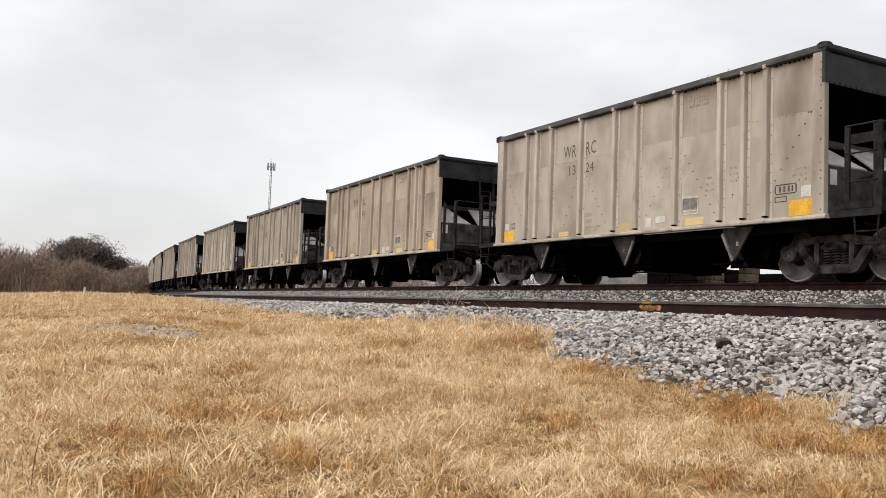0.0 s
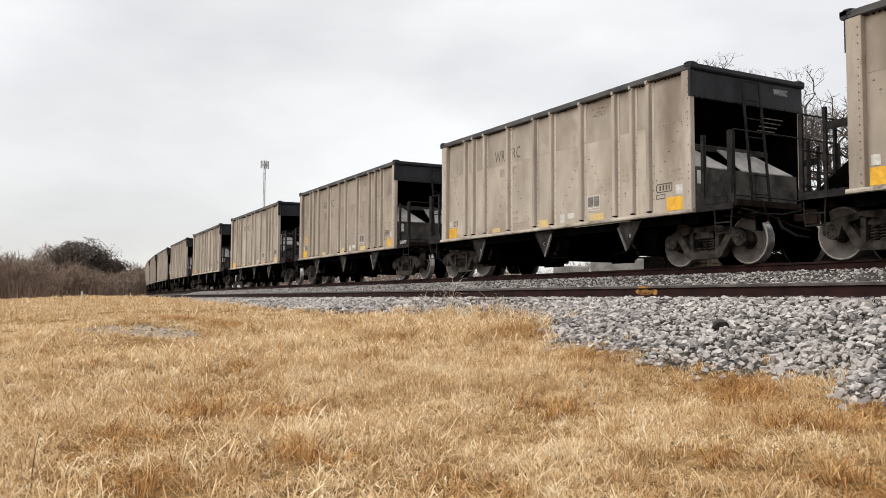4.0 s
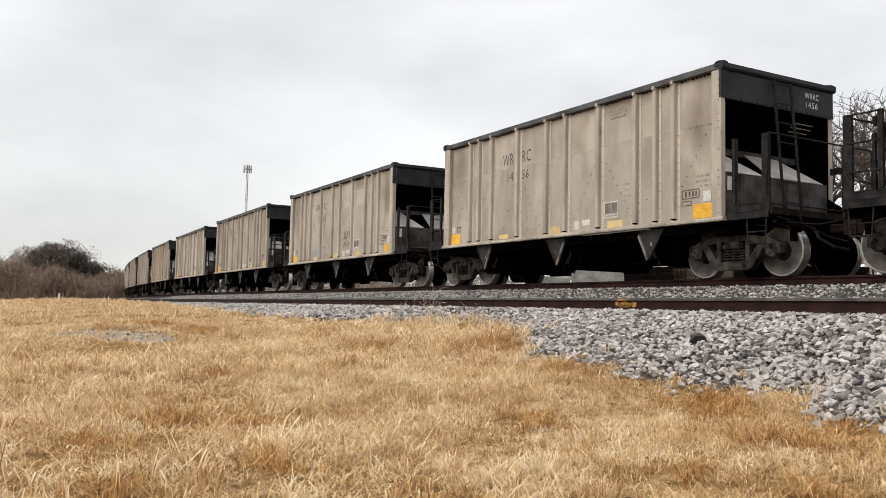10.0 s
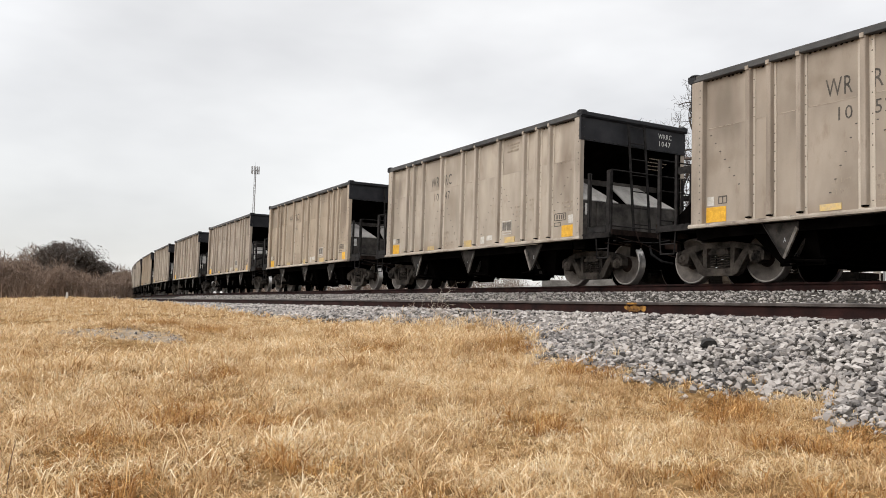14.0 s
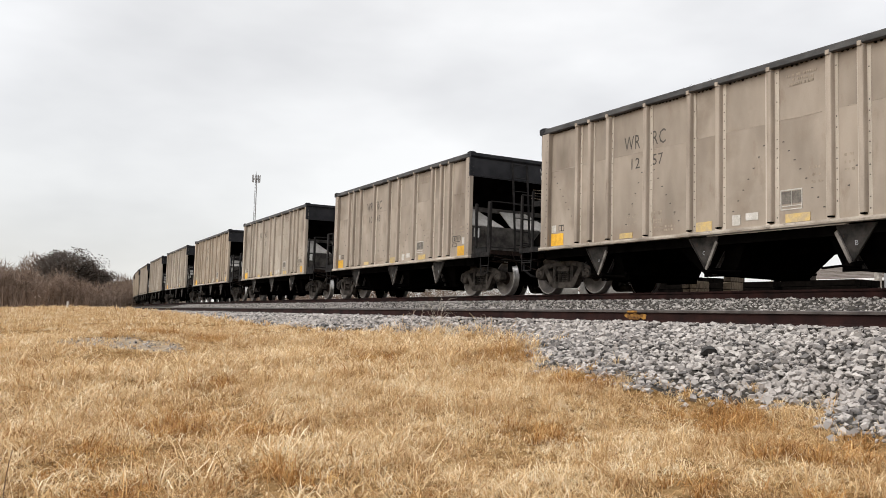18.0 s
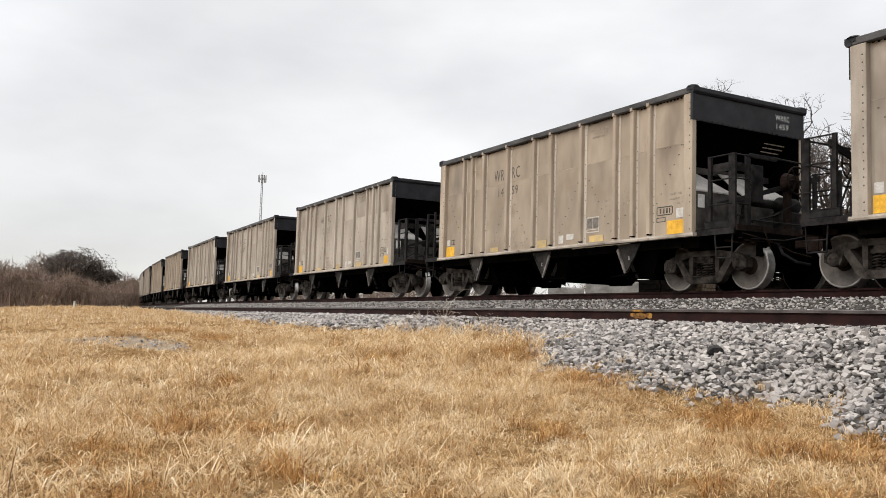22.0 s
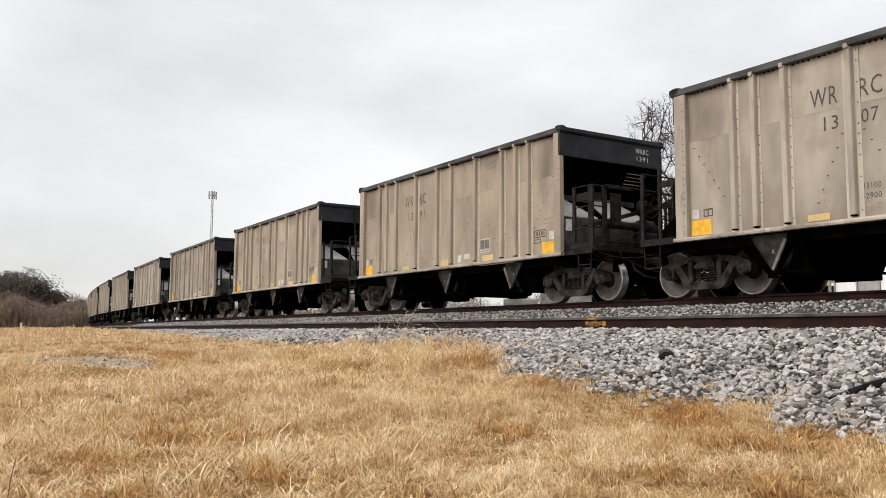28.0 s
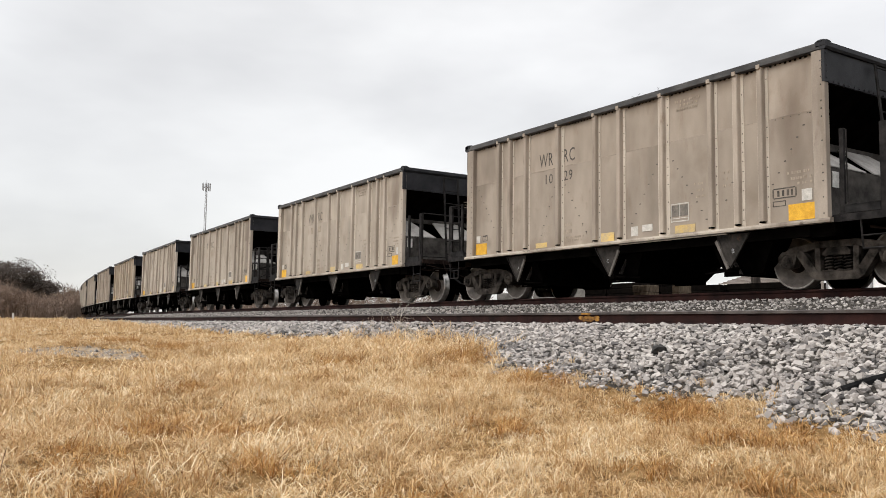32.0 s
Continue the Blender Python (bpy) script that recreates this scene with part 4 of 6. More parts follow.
def brush(x, y, z, wide, tall, n, seed):
    """Leafless thicket: thin stems below, and a lumpy mass of fine twigs."""
    r = np.random.default_rng(seed)
    lobes = 14
    a, d = r.uniform(0, 6.283, lobes), wide * 0.5 * np.sqrt(r.random(lobes))
    lc = np.stack([d * np.cos(a), d * np.sin(a), tall * r.uniform(0.18, 0.70, lobes) * (1 - 0.35 * (d / (wide * 0.5)) ** 2)], -1)
    size = r.uniform(0.16, 0.30, lobes) * tall
    k = r.integers(0, lobes, n)
    u = r.normal(0, 1, (n, 3))
    u /= np.linalg.norm(u, axis=1, keepdims=True)
    c = lc[k] + u * (size[k] * r.random(n) ** 0.5)[:, None]
    c[:, 2] = np.maximum(c[:, 2], 0.1)
    way = r.normal(0, 0.55, (n, 3)) + np.array([0, 0, 0.6])
    way *= (r.uniform(0.3, 1.0, n) * tall * 0.17 / np.linalg.norm(way, axis=1))[:, None]
    e = r.normal(0, 1, (n, 3))
    e *= (r.uniform(0.003, 0.0085, n) * tall / np.linalg.norm(e, axis=1))[:, None]
    v = np.stack([c - e, c + e, c + way], 1)
    m = n // 12
    base = np.stack([r.normal(0, wide * 0.26, m), r.normal(0, wide * 0.26, m), np.full(m, -0.1)], -1)
    top = base + np.stack([r.normal(0, 0.5, m), r.normal(0, 0.5, m), tall * r.uniform(0.3, 0.6, m)], -1)
    w = np.array([0.008 * tall, 0, 0])
    v = np.concatenate([v, np.stack([base - w, base + w, top], 1)])
    v, f = v.reshape(-1, 3), [np.arange(len(v) * 3).reshape(-1, 3)]
    bush = tagged(new("thicket"), "brown leafless thicket of thin stems", "thicket", "thickets along the line")
    bush.matrix_basis = Matrix.Translation((x, y, z))
    ob = new("twig_mass", np_mesh("twig_mass", v, f[0], TWIGS))
    ob.parent = bush
    tagged(ob, kind="stuff")


def evergreen(x, y, z, tall, wide, seed):
    """A dark round-headed oak in winter leaf: trunk, limbs, and a crown of small leaf sprays."""
    r = np.random.default_rng(seed)
    rnd = random.Random(seed)
    tree = tagged(new("oak_tree"), "dark round-headed evergreen oak beyond the thicket", "tree", "dark oaks beyond the thicket")
    tree.matrix_basis = Matrix.Translation((x, y, z))
    lb = Limbs()
    lb.limb([Vector((0, 0, -0.2)), Vector((0.1, 0, tall * 0.2)), Vector((0, 0.1, tall * 0.4))], tall * 0.035, tall * 0.022, 8)
    for i in range(6):
        a = i * 1.05
        grow(lb, Vector((0, 0, tall * 0.34)), Vector((math.cos(a), math.sin(a), 0.8)), tall * 0.26, tall * 0.012, 3, rnd)
    ob = new("trunk", lb.mesh("trunk", BARK))
    ob.parent = tree
    n = 9500
    lobes = r.normal(0, 1, (26, 3))
    lobes /= np.linalg.norm(lobes, axis=1, keepdims=True)
    lobes *= np.array([wide * 0.34, wide * 0.34, tall * 0.24]) * r.uniform(0.5, 1.05, (26, 1))
    lobes[:, 2] += tall * 0.64
    size = r.uniform(0.11, 0.2, 26) * tall
    k = r.integers(0, 26, n)
    d = r.normal(0, 1, (n, 3))
    d /= np.linalg.norm(d, axis=1, keepdims=True)
    c = lobes[k] + d * (size[k] * r.uniform(0.35, 1.1, n))[:, None] * np.array([1.15, 1.15, 0.75])
    leaf = r.normal(0, 1, (n, 4, 3)) * 0.085
    v = (c[:, None] + leaf).reshape(-1, 3)
    f = np.arange(n * 4).reshape(n, 4)
    ob = new("crown", np_mesh("crown", v, f, LEAVES))
    ob.parent = tree
    return tree


for i, (ang, dist, tall, wide) in enumerate(((6.2, 150, 10.9, 6), (7.4, 152, 10.6, 8), (8.5, 156, 8.0, 7))):
    x, y = from_eye(ang, dist)
    evergreen(x, y, 0.8, tall, wide, 40 + i)
for i, (ang, dist, tall) in enumerate(((2.0, 150, 8.8), (4.3, 152, 9.8), (5.4, 156, 9.6), (3.2, 158, 9.4), (9.4, 160, 8.2), (10.6, 165, 8.0))):
    x, y = from_eye(ang, dist)
    brush(x, y, 0.8, 12, tall, 5200, 140 + i)
rnd = random.Random(12)
for i, ang in enumerate((0.6, 1.8, 2.9, 3.6, 4.3, 4.9, 5.6, 6.2, 6.8, 7.5, 8.2, 8.9, 9.6, 10.3, 11.1, -1.0, -2.6, -4.5, -7.0)):
    dist = rnd.uniform(112, 138)
    x, y = from_eye(ang, dist)
    brush(x, y, 0.8, rnd.uniform(9, 13), (6.2 if ang < 6.5 else 5.2) * rnd.uniform(0.85, 1.12), 5200, 60 + i)
for i, (ang, dist, tall) in enumerate(((44.6, 46, 1.9), (34, 52, 2.6), (30, 62, 3.0), (26, 75, 3.4), (22, 92, 3.6))):
    x, y = from_eye(ang, dist)
    brush(x, y, float(ground_z(y, x - y * y / 1400)) - 0.1, 4.5, tall, 2200, 90 + i)

rnd = random.Random(31)
for i in range(15):
    s = 32 + i * 6.5
    x, y = plan(s, 27 + rnd.uniform(-2, 3))
    brush(x, y, 1.5, 6.5, (1.3 + 0.022 * s) * rnd.uniform(0.85, 1.15), 1800, 170 + i)


def mast(x, y, z, tall):
    """A slim three-legged lattice mast with a ring of panel antennas."""
    tower = tagged(new("radio_mast"), "slim grey lattice radio mast with panel antennas at its top", "radio mast")
    tower.matrix_basis = Matrix.Translation((x, y, z))
    legs = [(0.5 * math.cos(a), 0.5 * math.sin(a)) for a in (0.5, 2.594, 4.689)]
    for a, b in legs:
        bm = bmesh.new()
        tube(bm, [(a, b, -0.5), (a * 0.55, b * 0.55, tall)], 0.075, 5)
        part("leg", bm, GALVANISED, tower)
    bm = bmesh.new()
    n = int(tall / 1.7)
    for i in range(n):
        f0, f1 = 1 - 0.45 * i / n, 1 - 0.45 * (i + 1) / n
        for j in range(3):
            p, q = legs[j], legs[(j + 1) % 3]
            tube(bm, [(p[0] * f0, p[1] * f0, tall * i / n), (q[0] * f1, q[1] * f1, tall * (i + 1) / n)], 0.028, 3)
            tube(bm, [(p[0] * f1, p[1] * f1, tall * (i + 1) / n), (q[0] * f1, q[1] * f1, tall * (i + 1) / n)], 0.025, 3)
    part("bracing", bm, GALVANISED, tower)
    bm = bmesh.new()
    ring = [(1.1 * math.cos(i * math.pi / 3), 1.1 * math.sin(i * math.pi / 3), tall - 1.2) for i in range(7)]
    tube(bm, ring, 0.07, 4)
    for i in range(3):
        tube(bm, [(0, 0, tall - 1.2), ring[i * 2]], 0.07, 4)
    part("antenna_frame", bm, GALVANISED, tower)
    bm = bmesh.new()
    box(bm, -0.16, 0.16, -0.09, 0.09, -1.1, 1.1, 0.03)
    panel = part("panel_antenna", bm, GALVANISED, tower)
    panel.matrix_basis = Matrix.Translation(ring[0])
    for i in range(1, 9):
        a = i * 2 * math.pi / 9
        again(panel, "panel_antenna", pose(1.18 * math.cos(a), 1.18 * math.sin(a), tall - 1.1, 0, 0, math.degrees(a) + 90))
    bm = bmesh.new()
    tube(bm, [(0, 0, tall - 0.5), (0, 0, tall + 1.1)], 0.05, 5)
    part("lightning_rod", bm, GALVANISED, tower)


mast(82.1, 251.6, 1.0, 42.6)


def open_shed(x, y, z):
    """A low shed, open towards the line: ribbed roof, white eaves, inner shade as a dark sheet."""
    shed = tagged(new("open_shed"), "low open-fronted shed with a brown-grey ribbed metal roof", "building")
    shed.matrix_basis = pose(x, y, z)
    bm = bmesh.new()
    for d in (0.0, -0.1):
        rim = [(0.0, -6.0, 3.52 + d), (9.0, -6.0, 3.52 + d), (9.0, 6.0, 3.52 + d), (0.0, 6.0, 3.52 + d), (4.5, -2.6, 5.02 + d), (4.5, 4.5, 5.02 + d)]
        v = [bm.verts.new(c) for c in rim]
        for f in ((0, 4, 5, 3), (1, 2, 5, 4), (0, 1, 4), (2, 3, 5)):
            bm.faces.new([v[i] for i in f])
    roof = part("roof", bm, ROOF_BROWN, shed, "brown-grey ribbed metal roof")
    bm = bmesh.new()
    box(bm, 0.04, 0.16, -6.0, 6.0, 3.535, 3.615)
    rib = part("roof_rib", bm, ROOF_BROWN, roof)
    for i in range(1, 9):
        bm = bmesh.new()
        box(bm, 0.04 + i * 0.5, 0.16 + i * 0.5, -6.0 + i * 0.38, 6.0 - i * 0.17, 3.535 + i / 6, 3.615 + i / 6)
        part("roof_rib", bm, ROOF_BROWN, roof)
    bm = bmesh.new()
    box(bm, -0.08, -0.004, -6.1, 6.1, 3.26, 3.50)
    part("eaves_board", bm, ROOF_WHITE, shed, "white eaves board")
    bm = bmesh.new()
    box(bm, 8.6, 8.8, -5.9, 5.9, -0.4, 3.4)
    part("back_wall", bm, TIE_WOOD, shed)
    for s in (-1, 1):
        bm = bmesh.new()
        box(bm, 0.1, 8.6, s * 5.8 - 0.08, s * 5.8 + 0.08, -0.4, 3.40)
        part("side_wall", bm, WALL_METAL, shed)
    for v in (-3.0, 0.0, 3.0):
        bm = bmesh.new()
        box(bm, 0.02, 0.2, v - 0.09, v + 0.09, -0.4, 3.4)
        part("post", bm, TIE_WOOD, shed)
    # Dark sheet added across the open front, standing in for the shade inside.
    bm = bmesh.new()
    box(bm, 0.3, 0.45, -5.7, 5.7, -0.4, 3.3)
    part("front_boarding", bm, TIE_WOOD, shed)


open_shed(70, 48.8, 2.15)

# a white panel wall and a tall post beside the shed
wall = tagged(new("panel_wall"), "long low white metal panel wall beside the shed", "wall")
wall.matrix_basis = pose(69, 42.4, 2.15)
for i in range(7):
    bm = bmesh.new()
    box(bm, 0, 0.08, -1.9 - i * 2.0, 0.08 - i * 2.0, -0.3, 3.85 - 0.10 * (i % 3))
    part("panel", bm, (ROOF_WHITE, GALVANISED)[i % 2], wall)
    bm = bmesh.new()
    box(bm, -0.14, -0.004, 0.0 - i * 2.0, 0.12 - i * 2.0, -0.3, 4.0)
    part("post", bm, WALL_METAL, wall)
bm = bmesh.new()
box(bm, -0.22, 0.22, -0.22, 0.22, -0.5, 4.95, 0.03)
tagged(part("pole", bm, CONCRETE, None, "", Matrix.Translation((68.6, 42.9, 2.2))), "square pale grey concrete post at the shed's end", "post")

# concrete blocks beyond the main track
for a0, a1, top in ((37.5, 39.85, 2.22), (40.0, 43.4, 2.46)):
    (xa, ya), (xb, yb) = from_eye(a0, 30), from_eye(a1, 30)
    xm, ym = (xa + xb) / 2, (ya + yb) / 2
    half = math.hypot(xb - xa, yb - ya) / 2
    z = float(ground_z(ym, xm))
    bm = bmesh.new()
    prism(bm, [(-0.32, -0.1), (-0.30, 0.25), (-0.16, top - z - 0.04), (-0.12, top - z), (0.12, top - z), (0.16, top - z - 0.04), (0.30, 0.25), (0.32, -0.1)], -half, half, "y")
    tagged(part("concrete_block", bm, CONCRETE, None, "", pose(xm, ym, z, 0, 0, math.degrees(math.atan2(yb - ya, xb - xa)) - 90)), "weathered grey concrete block beyond the main track", "concrete block", "concrete blocks beyond the track")


def tie_stack(x, y, wide, high, long, turn, seed, wood=OLD_TIE, label="stack of brown weathered timber ties beyond the main track"):
    r = random.Random(seed)
    z = float(ground_z(y, x))
    stack = tagged(new("tie_stack"), label, "timber stack", "timber stacks beyond the track")
    stack.matrix_basis = pose(x, y, z, 0, 0, turn)
    n = max(1, round(wide / 0.25))
    for lev in range(round(high / 0.2)):
        for i in range(n):
            bm = bmesh.new()
            d = r.uniform(-0.04, 0.04)
            box(bm, -long / 2 + d, long / 2 + d, (i - n / 2) * 0.25 + 0.008, (i - n / 2) * 0.25 + 0.238, lev * 0.2, lev * 0.2 + 0.192, 0.012)
            part("timber", bm, wood, stack)


for ang, dist, wide, high, lng, sd in ((49.7, 23.0, 0.25, 1.4, 0.5, 1), (47.4, 23.6, 0.5, 1.2, 0.5, 2), (44.6, 24.6, 0.75, 0.8, 0.8, 4)):
    x, y = from_eye(ang, dist)
    tie_stack(x, y, wide, high, lng, 0, sd)
for i, (y, tall) in enumerate(((24.9, 1.2), (22.2, 1.2), (19.5, 1.0), (16.6, 1.0))):
    tie_stack(24.0, y, 1.25, tall, 2.6, 90, 20 + i, BLACK_TIMBER, "long stack of near-black ties beyond the main track")

# a small white marker post far along the verge
bm = bmesh.new()
box(bm, -0.07, 0.07, -0.05, 0.05, 0, 0.75, 0.02)
x, y = from_eye(7.0, 74)
tagged(part("marker_post", bm, WHITE_MARK, None, "", Matrix.Translation((x, y, 0.85))), "small white marker post in the dry grass", "post")

# ---- the hopper cars ----
# where each hat-section rib stands, and how far its bolted flange reaches
RIBS = ((3.705, 0.115), (3.26, 0.11), (2.655, 0.12), (1.495, 0.155), (0.305, 0.13), (-0.415, 0.135), (-1.565, 0.155), (-2.73, 0.125), (-3.295, 0.13), (-3.80, 0.125))
SEAM_Z = 2.875
TRUCK_Y, AXLE = 4.81, 0.89


def wheelset_mesh():
    bm = bmesh.new()
    for side in (-1, 1):
        prof = [(0.0, 0.08), (0.70, 0.08), (0.70, 0.15), (0.725, 0.30), (0.70, 0.395), (0.675, 0.40), (0.675, 0.452), (0.685, 0.484), (0.705, 0.484), (0.722, 0.460),
                (0.822, 0.457), (0.832, 0.448), (0.832, 0.423), (0.816, 0.392), (0.775, 0.30), (0.785, 0.17), (0.825, 0.145), (0.83, 0.095), (0.94, 0.09), (0.94, 0.118),
                (1.085, 0.118), (1.10, 0.10), (1.10, 0.0)]
        # Inner wheel faces take the near-black: the car body's shade as colour.
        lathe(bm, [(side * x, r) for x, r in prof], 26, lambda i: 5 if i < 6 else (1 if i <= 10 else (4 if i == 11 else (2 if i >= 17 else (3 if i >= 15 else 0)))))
        for j in range(3):
            a = 2 * math.pi * j / 3
            tube(bm, [(side * 1.095, 0.06 * math.cos(a), 0.06 * math.sin(a)), (side * 1.122, 0.06 * math.cos(a), 0.06 * math.sin(a))], 0.02, 6, 2)
    return bm


def side_frame_mesh(x):
    bm = bmesh.new()
    x0, x1 = x - 0.07, x + 0.07
    top = [(-1.00, 0.50), (-0.99, 0.62), (-0.80, 0.70), (-0.34, 0.775), (0.34, 0.775), (0.80, 0.70), (0.99, 0.62), (1.00, 0.50), (0.76, 0.555), (0.36, 0.665), (-0.36, 0.665), (-0.76, 0.575)]
    prism(bm, top, x0, x1)
    low = [(-0.76, 0.62), (-0.61, 0.64), (-0.33, 0.275), (0.33, 0.275), (0.61, 0.64), (0.76, 0.62), (0.46, 0.18), (0.35, 0.13), (-0.35, 0.13), (-0.46, 0.18)]
    prism(bm, low, x0 - 0.012, x1 + 0.012)
    for s in (-1, 1):
        prism(bm, [(s * 0.285, 0.26), (s * 0.375, 0.30), (s * 0.385, 0.70), (s * 0.285, 0.70)], x0, x1)
        prism(bm, [(s * 0.70, 0.60), (s * 0.74, 0.43), (s * 0.78, 0.36), (s * 0.79, 0.50), (s * 0.83, 0.585), (s * 0.95, 0.585), (s * 1.00, 0.50), (s * 1.01, 0.40), (s * 1.06, 0.42), (s * 1.06, 0.56), (s * 0.98, 0.64)], x0 - 0.02, x1 + 0.02)
        box(bm, x0 + 0.01, x1 - 0.01, s * 0.89 - 0.10, s * 0.89 + 0.10, 0.565, 0.60)
    return bm


def spring_mesh(x):
    bm = bmesh.new()
    for yc in (-0.165, 0.0, 0.165):
        turns, steps = 5, 9
        pts = []
        for i in range(turns * steps + 1):
            a = 2 * math.pi * i / steps
            pts.append((x + 0.062 * math.cos(a), yc + 0.066 * math.sin(a), 0.285 + 0.25 * i / (turns * steps)))
        tube(bm, pts, 0.015, 4)
    box(bm, x - 0.09, x + 0.09, -0.25, 0.25, 0.27, 0.285)
    return bm


def truck(car, y):
    """A three-piece truck: bolster, two side frames, springs, two wheelsets."""
    bm = bmesh.new()
    prism(bm, [(-1.08, 0.54), (-1.08, 0.66), (-0.5, 0.74), (0.5, 0.74), (1.08, 0.66), (1.08, 0.54), (0.5, 0.42), (-0.5, 0.42)], -0.17, 0.17, "y")
    for s in (-1, 1):
        box(bm, s * 1.0 - 0.075, s * 1.0 + 0.075, -0.24, 0.24, 0.535, 0.60)
        prism(bm, [(-0.23, 0.60), (-0.12, 0.60), (-0.17, 0.66)], s * 1.0 - 0.06, s * 1.0 + 0.06)
        prism(bm, [(0.12, 0.60), (0.23, 0.60), (0.17, 0.66)], s * 1.0 - 0.06, s * 1.0 + 0.06)
    tr = part("truck", bm, CASTING, car, "dusty grey cast steel four-wheel truck", pose(0, y, 0))
    for x in (-1.0, 1.0):
        part("side_frame", side_frame_mesh(x), CASTING, tr)
        part("spring_nest", spring_mesh(x), CASTING, tr, smooth=True)
    bm = bmesh.new()
    for s in (-1, 1):
        prism(bm, [(-0.70, s * 0.42), (0.70, s * 0.42), (0.62, s * 0.36), (-0.62, s * 0.36)], 0.33, 0.40, "z")
        for x in (-0.74, 0.74):
            prism(bm, [(s * 0.40, 0.30), (s * 0.415, 0.48), (s * 0.44, 0.50), (s * 0.43, 0.28)], x - 0.05, x + 0.05)
    part("brake_rigging", bm, BRAKE_RUST, tr)
    ws = part("wheelset", wheelset_mesh(), (WHEEL_DISC, TREAD, CASTING, BRAKE_RUST, WHEEL_RIM, GRIME_SHADE), tr, "steel wheels with bright worn treads", pose(0, -AXLE, 0.457), True)
    again(ws, "wheelset", pose(0, AXLE, 0.457))
    return tr


def rib_mesh(flange):
    """A pressed hat section, open at its foot, welded to a strap with bolts along one edge."""
    bm = bmesh.new()
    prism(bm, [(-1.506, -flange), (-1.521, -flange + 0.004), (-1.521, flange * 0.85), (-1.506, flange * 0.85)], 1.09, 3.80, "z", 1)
    hat = [(-1.515, -0.066), (-1.588, -0.052), (-1.603, -0.040), (-1.603, 0.040), (-1.588, 0.052), (-1.515, 0.066)]
    prism(bm, hat, 1.135, 3.815, "z", 0)
    prism(bm, [(-1.60, -0.040), (-1.632, -0.034), (-1.632, 0.034), (-1.60, 0.040)], 3.775, 3.848, "z", 0)
    # a solid near-black plug: the shade in the hat's open foot, as colour
    prism(bm, [(-1.53, -0.05), (-1.60, -0.040), (-1.60, 0.040), (-1.53, 0.05)], 1.112, 1.1345, "z", 2)
    r = random.Random(int(flange * 1000))
    z = 1.2
    while z < 3.76:
        if r.random() < 0.86:
            bolt(bm, -1.521, -flange * 0.72, z, 0.0135, -1, 3)
        z += r.choice((0.16, 0.17, 0.18, 0.34))
    return bm


def bolt(bm, x, y, z, r=0.017, out=-1, index=0):
    vs = [bm.verts.new((x, y + r * math.cos(a), z + r * math.sin(a))) for a in (0, 1.257, 2.513, 3.77, 5.027)]
    tip = bm.verts.new((x + out * 0.012, y, z))
    for i in range(5):
        bm.faces.new((vs[i], vs[(i + 1) % 5], tip)).material_index = index


